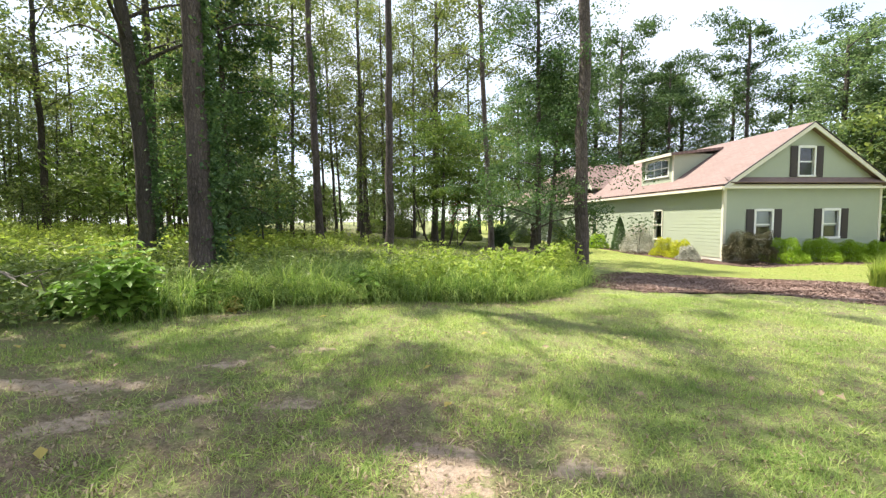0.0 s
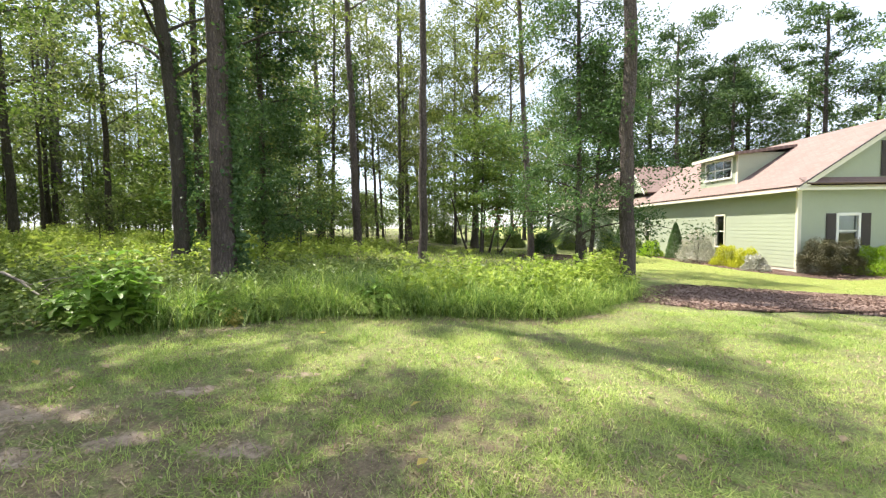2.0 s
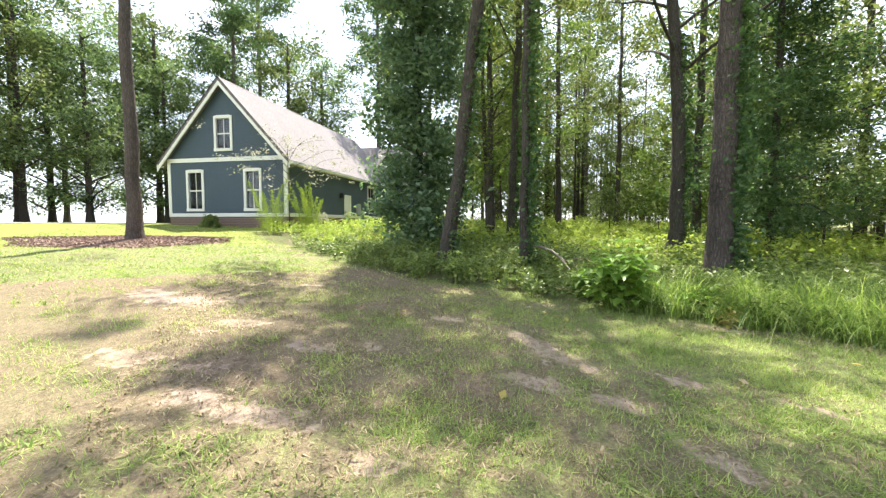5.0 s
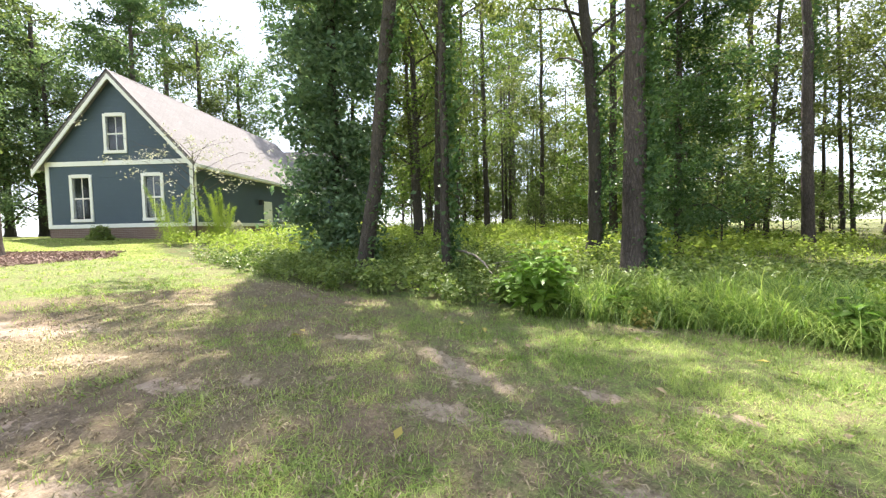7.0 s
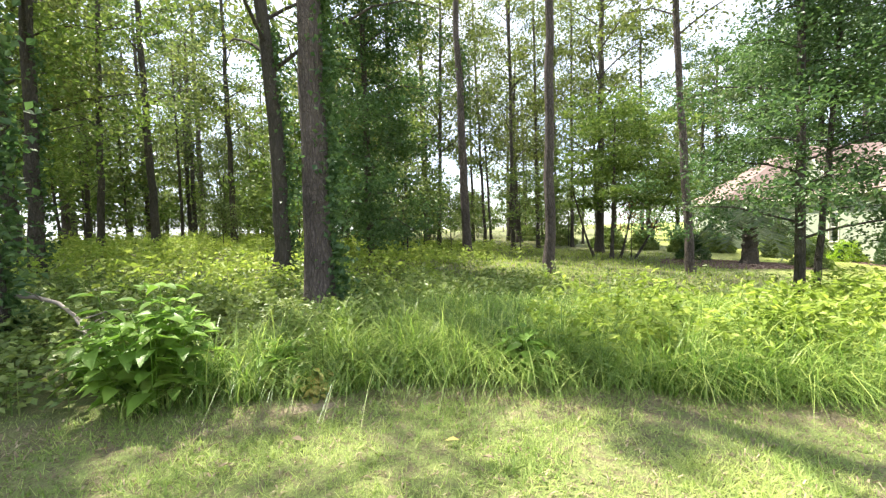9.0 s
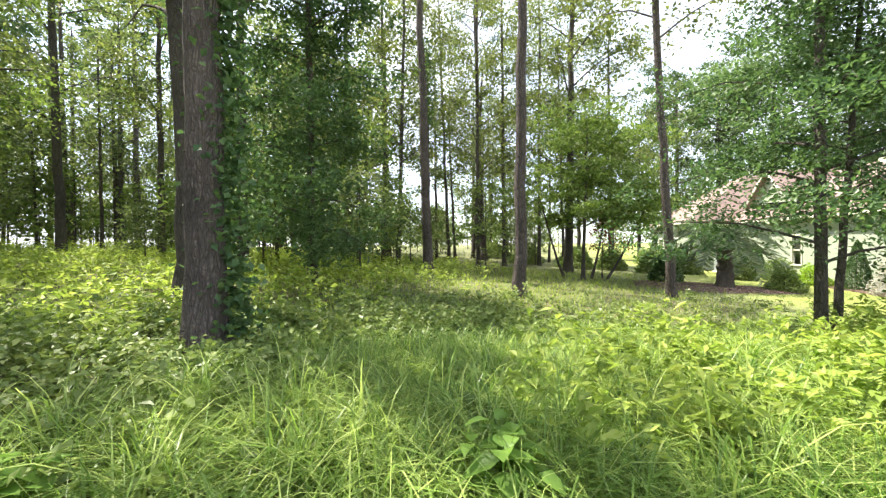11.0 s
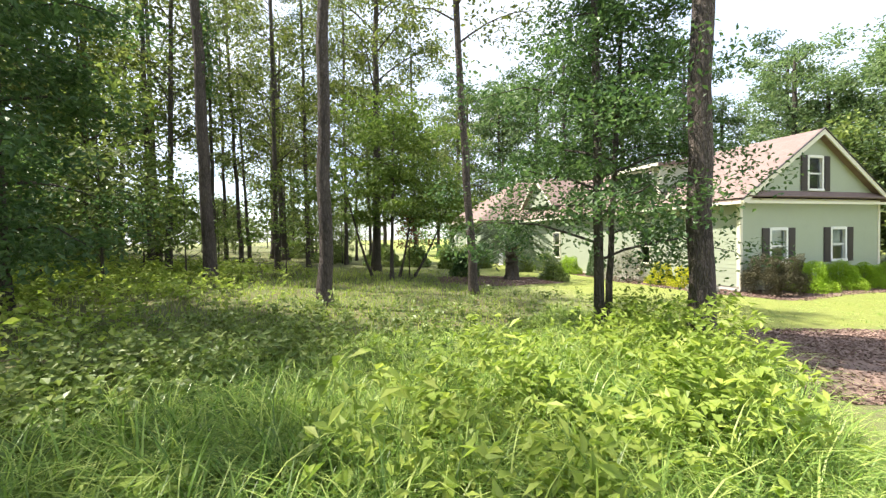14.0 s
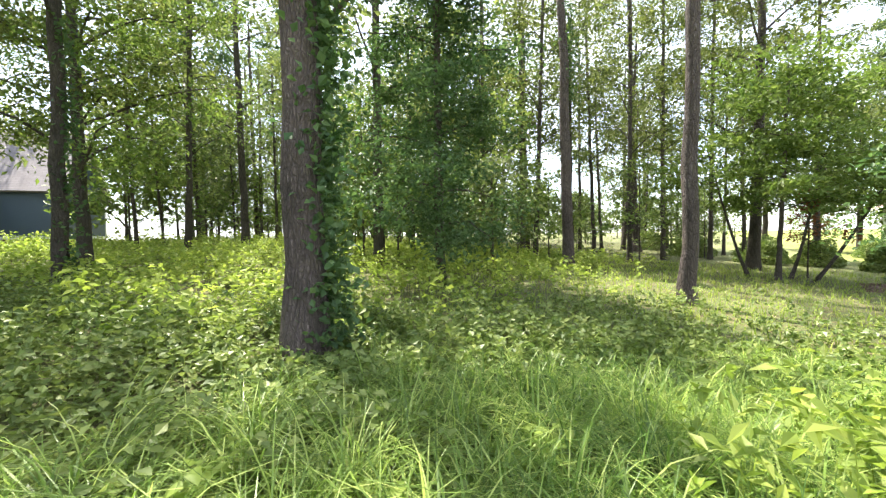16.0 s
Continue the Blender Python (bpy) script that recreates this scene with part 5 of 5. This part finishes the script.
def leafy_plant(name, x, y, wide, tall, stems, leaf, mat, label, pairs=7, width=0.62):
    """A broad-leaved weed: leaning stems with pairs of large leaves set crosswise up each stem."""
    root = tagged(new(name), label, "weed")
    root.location = (x, y, h(x, y))
    for k in range(stems):
        a = k * 2.4 + rng.uniform(-0.4, 0.4)
        out = wide * 0.42 * math.sqrt((k + 0.5) / stems)
        up = tall * rng.uniform(0.75, 1.05) * (1 - 0.35 * (k / stems) ** 2)
        q = np.linspace(0, 1, 6)
        line = np.column_stack([math.cos(a) * out * (0.35 + 0.65 * q), math.sin(a) * out * (0.35 + 0.65 * q), up * q * 0.96 - 0.03])
        sv, sf = tube(line, 0.007 * (1 - 0.6 * q), 5)
        stem = part("stem", mesh_of("stem", sv, sf, mat), root, smooth=True)
        n = pairs * 2
        u = np.repeat(np.linspace(0.3, 1.0, pairs), 2)
        turn = np.repeat(np.arange(pairs) * 1.57 + rng.uniform(0, 3), 2) + np.tile([0, math.pi], pairs) + rng.normal(0, 0.25, n)
        d = np.column_stack([np.cos(turn), np.sin(turn), rng.uniform(-0.15, 0.45, n)])
        d /= np.linalg.norm(d, axis=1, keepdims=True)
        side = np.cross(d, [0, 0, 1.0])
        side /= np.linalg.norm(side, axis=1, keepdims=True)
        nrm = np.cross(side, d) + rng.normal(0, 0.2, (n, 3))
        nrm /= np.linalg.norm(nrm, axis=1, keepdims=True)
        base = np.column_stack([np.interp(u, q, line[:, i]) for i in range(3)]) + d * 0.015
        size = leaf * rng.uniform(0.7, 1.2, n) * (1.1 - 0.45 * u)
        lv, lf = ovate(base, d, nrm, size, width, rng.uniform(0.15, 0.55, n)[:, None])
        part("leaves", mesh_of("leaves", lv, lf, mat), stem, smooth=True)
    return root


for x, y, w, t, n in ((-2.5, 7.5, 1.05, 1.0, 26), (0.2, 9.0, 0.5, 0.5, 8), (-3.3, 7.6, 0.5, 0.5, 7), (-1.9, 8.2, 0.5, 0.45, 6)):
    leafy_plant("broadleaf_weed", x, y, w, t, n, 0.24, BROAD, "leafy dark green broadleaf weed at the lawn's edge")
for x, y, w, t, n in ((0.1, 9.75, 0.5, 0.36, 8), (0.75, 9.5, 0.5, 0.34, 7), (-0.35, 9.55, 0.35, 0.35, 5), (-1.6, 9.05, 0.6, 0.5, 9), (1.45, 9.7, 0.5, 0.5, 7), (2.5, 10.2, 0.6, 0.7, 9), (1.9, 10.7, 0.6, 0.65, 9), (3.2, 10.8, 0.7, 0.75, 10), (0.9, 10.6, 0.5, 0.6, 7), (4.2, 12.4, 0.5, 0.75, 7), (-0.6, 10.3, 0.5, 0.5, 6), (3.9, 11.5, 0.6, 0.7, 8), (1.2, 12.0, 0.5, 0.6, 7), (-1.0, 9.3, 0.5, 0.45, 7)):
    leafy_plant("leafy_weed", x, y, w, t, n, 0.15, WEED, "light green leafy weed standing in the tall grass", 6, 0.7)
bush("base_shrub", -20.4, 1.2, 0.9, 0.6, VINE, "small round green shrub at the brick base", 500, 0.09)
bush("pale_shrub", -18.6, 5.9, 1.0, 0.8, SILVER, "pale flowering shrub by the side wall", 500, 0.09)


def palm():
    root = tagged(new("palm"), "short grey-green pindo palm with arching fronds", "palm")
    root.location = (7.15, 24.4, h(7.15, 24.4))
    z = np.linspace(-0.1, 1.9, 14)
    tv, tf = tube(np.column_stack([0.02 * np.sin(z * 3), 0 * z, z]), 0.24 + 0.04 * np.cos(z * 22) + 0.1 * np.exp(-z * 2), 12, 0.06)
    part("trunk", mesh_of("trunk", tv, tf, GREY_BARK), root)
    for k in range(26):
        a, up = k * 2.399, 1.15 - 1.3 * k / 26
        t = np.linspace(0, 1, 9)
        out = 1.9 * t * math.cos(up * 0.6)
        zz = 1.85 + 2.0 * t * math.sin(up) - 1.5 * t ** 2.2
        spine = np.column_stack([out * math.cos(a), out * math.sin(a), zz])
        v, f = tube(spine, 0.018 * (1 - 0.8 * t), 4)
        m = 60
        q = rng.uniform(0.15, 1, m)
        base = np.column_stack([np.interp(q, t, spine[:, i]) for i in range(3)])
        side = np.where(np.arange(m) % 2 == 0, 1.0, -1.0)[:, None]
        d = side * np.array([-math.sin(a), math.cos(a), 0]) + np.array([math.cos(a), math.sin(a), 0]) * 0.6 + [0, 0, -0.25]
        L = (0.42 * np.sin(q * 2.8) + 0.1)[:, None]
        w = np.array([0, 0, 0.028])
        lv = np.stack([base - w, base + w, base + d * L + [0, 0, -0.1]], 1).reshape(-1, 3)
        fr = part("frond", mesh_of("frond", np.concatenate([v, lv]), [f, len(v) + np.arange(m * 3).reshape(-1, 3)], FROND), root)


palm()


def ornamental_grass(x, y, tall, count, label, plumes=0):
    root = tagged(new("ornamental_grass"), label, "grass clump")
    root.location = (x, y, h(x, y))
    a, r = rng.uniform(0, 6.28, count), rng.uniform(0, 0.28, count)
    v, f = blades(np.column_stack([r * np.cos(a), r * np.sin(a), np.full(count, -0.03)]), tall * rng.uniform(0.6, 1.1, count), 0.015, 0.55, 4)
    part("blades", mesh_of("blades", v, f, FROND if plumes else WEED), root)
    for k in range(plumes):
        b = rng.uniform(0, 6.28)
        top = np.array([0.5 * math.cos(b), 0.5 * math.sin(b), tall * rng.uniform(1.0, 1.25)])
        c = top + rng.normal(0, 1, (40, 3)) * [0.05, 0.05, 0.16]
        lv, lf = leaves(c, 0.12, 0.3, 0.2)
        part("plume", mesh_of("plume", lv, lf, PLUME), root)


ornamental_grass(13.9, 13.2, 1.2, 600, "feathery green grass clump beside the utility box")
ornamental_grass(21.7, 17.1, 1.3, 1100, "large pampas grass with pale plumes", 22)
ornamental_grass(24.3, 16.6, 1.4, 1000, "large pampas grass with pale plumes", 18)


def feathery_weed(x, y, tall, stems):
    """Upright stems with fine thread-like leaves that droop at the tip."""
    root = tagged(new("feathery_weed"), "tall feathery yellow-green weed swaying by the blue house", "weed")
    root.location = (x, y, h(x, y))
    for k in range(stems):
        a, q = rng.uniform(0, 6.28), np.linspace(0, 1, 9)
        foot, lean, up = rng.uniform(0.05, 0.45), rng.uniform(0.1, 0.6), tall * rng.uniform(0.65, 1.05)
        line = np.column_stack([math.cos(a) * (foot + lean * q ** 2), math.sin(a) * (foot + lean * q ** 2), up * q - 0.03])
        sv, sf = tube(line, 0.012 * (1 - 0.75 * q), 5)
        stem = part("stem", mesh_of("stem", sv, sf, WEED), root, smooth=True)
        n = 420
        u = rng.uniform(0.12, 1.0, n)
        p = np.column_stack([np.interp(u, q, line[:, i]) for i in range(3)]) + rng.normal(0, 1, (n, 3)) * (0.13 * (1.15 - u))[:, None]
        lv, lf = leaves(p, 0.10, 0.14, 0.9)
        part("leaves", mesh_of("leaves", lv, lf, WEED), stem)


feathery_weed(-16.8, 3.75, 2.2, 9)
feathery_weed(-17.1, 5.25, 2.1, 13)


def utility_box():
    root = tagged(new("utility_box"), "dark green metal utility box with a white label on mulch", "utility box")
    root.location = (15.1, 13.3, h(15.1, 13.3))
    root.rotation_euler = (0, 0, radians(-35))
    box_part("cabinet", root, BOXGREEN, (-0.52, 0.52, -0.4, 0.4, -0.05, 0.58), "", 0.03)
    box_part("lid", root, BOXGREEN, (-0.55, 0.55, -0.43, 0.43, 0.58, 0.65), "", 0.02)
    box_part("label", root, LABEL, (0.28, 0.50, -0.408, -0.402, 0.28, 0.48), "white warning label")
    for k in range(3):
        box_part("text_bar", root, BULB, (0.31, 0.47, -0.411, -0.4085, 0.31 + 0.05 * k, 0.33 + 0.05 * k))
    box_part("latch", root, METAL, (-0.04, 0.04, -0.43, -0.4, 0.3, 0.42), "", 0.008)


utility_box()


def birdbath():
    root = tagged(new("birdbath"), "teal glazed pedestal birdbath standing on the mulch", "birdbath")
    root.location = (16.3, 12.6, h(16.3, 12.6) + 0.06)
    root.scale = (0.85, 0.85, 0.85)
    z = np.array([-0.05, 0.0, 0.06, 0.12, 0.3, 0.5, 0.6, 0.64])
    v, f = tube(np.column_stack([0 * z, 0 * z, z]), [0.17, 0.18, 0.17, 0.13, 0.11, 0.12, 0.16, 0.18], 20)
    part("pedestal", mesh_of("pedestal", v, f, TEAL), root, smooth=True)
    z = np.array([0.62, 0.64, 0.68, 0.74, 0.75, 0.72, 0.69, 0.68])
    v, f = tube(np.column_stack([0 * z, 0 * z, z]), [0.05, 0.2, 0.34, 0.42, 0.40, 0.36, 0.2, 0.002], 24)
    part("bowl", mesh_of("bowl", v, f, TEAL), root, smooth=True)


birdbath()
box_part("driveway", None, CONCRETE, (22, 60, 19.0, 21.4, -0.86, -0.78))
tagged(bpy.data.objects["driveway"], "pale concrete drive beyond the mulch", "driveway", kind="structure")


def house_drive():
    """A pale drive that runs up past the blue house, laid just over the ground."""
    n = 12
    q = np.linspace(0, 1, n)
    x, y = -24.6 - 6.5 * q, -3.0 - 13.0 * q
    v = np.concatenate([on_ground(x + 1.5, y - 0.7, 0.05), on_ground(x - 1.5, y + 0.7, 0.05), on_ground(x + 1.5, y - 0.7, -0.15), on_ground(x - 1.5, y + 0.7, -0.15)])
    k = np.arange(n - 1)
    f = np.concatenate([np.stack([k, k + 1, n + k + 1, n + k], -1), np.stack([2 * n + k, 2 * n + k + 1, k + 1, k], -1), np.stack([n + k, n + k + 1, 3 * n + k + 1, 3 * n + k], -1)])
    tagged(part("driveway", mesh_of("driveway", v, f, CONCRETE)), "pale concrete drive beside the blue house", "driveway", kind="structure")


house_drive()
tree("young_tree", -17.2, 4.4, 0.06, 3.6, "young thin tree with drooping sparse twigs", limbs=13, limb_from=0.4, limb_len=2.8, clumps=65, per=16, size=0.10, leaf=SILVER, spread=0.35, rise=0.35)

tree("rusty_sapling", 3.1, 26.3, 0.05, 2.6, "dead sapling with rusty brown leaves by the dogwood", limbs=8, limb_from=0.4, limb_len=0.8, clumps=16, per=45, size=0.13, leaf=RUST, spread=0.5)
leafy_plant("dry_weed", -1.45, 8.1, 0.4, 0.24, 6, 0.11, YELLOWED, "yellowed dying weed at the edge of the grass", 4)
bush("palm_side_shrub", 9.2, 24.6, 1.2, 0.9, VINE, "low green shrub in the mulch ring", 500, 0.12)


def fallen_branch():
    root = tagged(new("fallen_branch"), "pale bare dead branch caught in the undergrowth", "branch")
    root.location = (-4.35, 8.0, h(-4.35, 8.0))
    t = np.linspace(0, 1, 8)
    v, f = tube(np.column_stack([-0.9 + 1.9 * t, 0.15 * np.sin(t * 5), 0.62 - 0.5 * t + 0.06 * np.sin(t * 7)]), 0.022 * (1.1 - 0.6 * t), 6)
    part("limb", mesh_of("limb", v, f, DEADWOOD), root, smooth=True)
    for k in range(5):
        s = 0.2 + 0.15 * k
        base = np.array([-0.9 + 1.9 * s, 0.15 * math.sin(s * 5), 0.62 - 0.5 * s])
        tip = base + [rng.uniform(0.1, 0.4), rng.uniform(-0.3, 0.3), rng.uniform(-0.1, 0.25)]
        v, f = tube([base, (base + tip) / 2 + [0, 0, 0.03], tip], [0.009, 0.007, 0.003], 5)
        part("twig", mesh_of("twig", v, f, DEADWOOD), root, smooth=True)


fallen_branch()


def fallen_leaves():
    """Single dead leaves on the lawn, each a thing of its own."""
    kinds_of = []
    for k in range(4):
        v, f = leaves(np.array([[0.0, 0.0, 0.012]]), 0.085, 0.6, 6.0)
        ob = part("fallen_leaf", mesh_of("fallen_leaf", v, f, (DEADWOOD, YELLOWED, STRAW, STRAW)[k]))
        tagged(ob, ("pale dead leaf lying on the lawn", "yellowed dead leaf lying on the lawn", "straw-brown dead leaf lying on the lawn", "straw-brown dead leaf lying on the lawn")[k], "leaf", "fallen leaves")
        kinds_of.append(ob)
    places = [(-4.94, 5.11), (-3.1, 4.6), (-1.9, 5.6), (1.7, 7.1), (2.4, 6.2)]
    places += [(rng.uniform(-5, 6), rng.uniform(4.2, 8.2)) for _ in range(45)]
    for k, (x, y) in enumerate(places):
        if k < 4:
            kinds_of[k].location = (x, y, h(x, y) + 0.045)
        elif y < edge_y(x):
            copy_thing(kinds_of[int(rng.integers(1, 4))], pose(x, y, h(x, y) + 0.04, rng.uniform(-20, 20), rng.uniform(-20, 20), rng.uniform(0, 360)))


fallen_leaves()
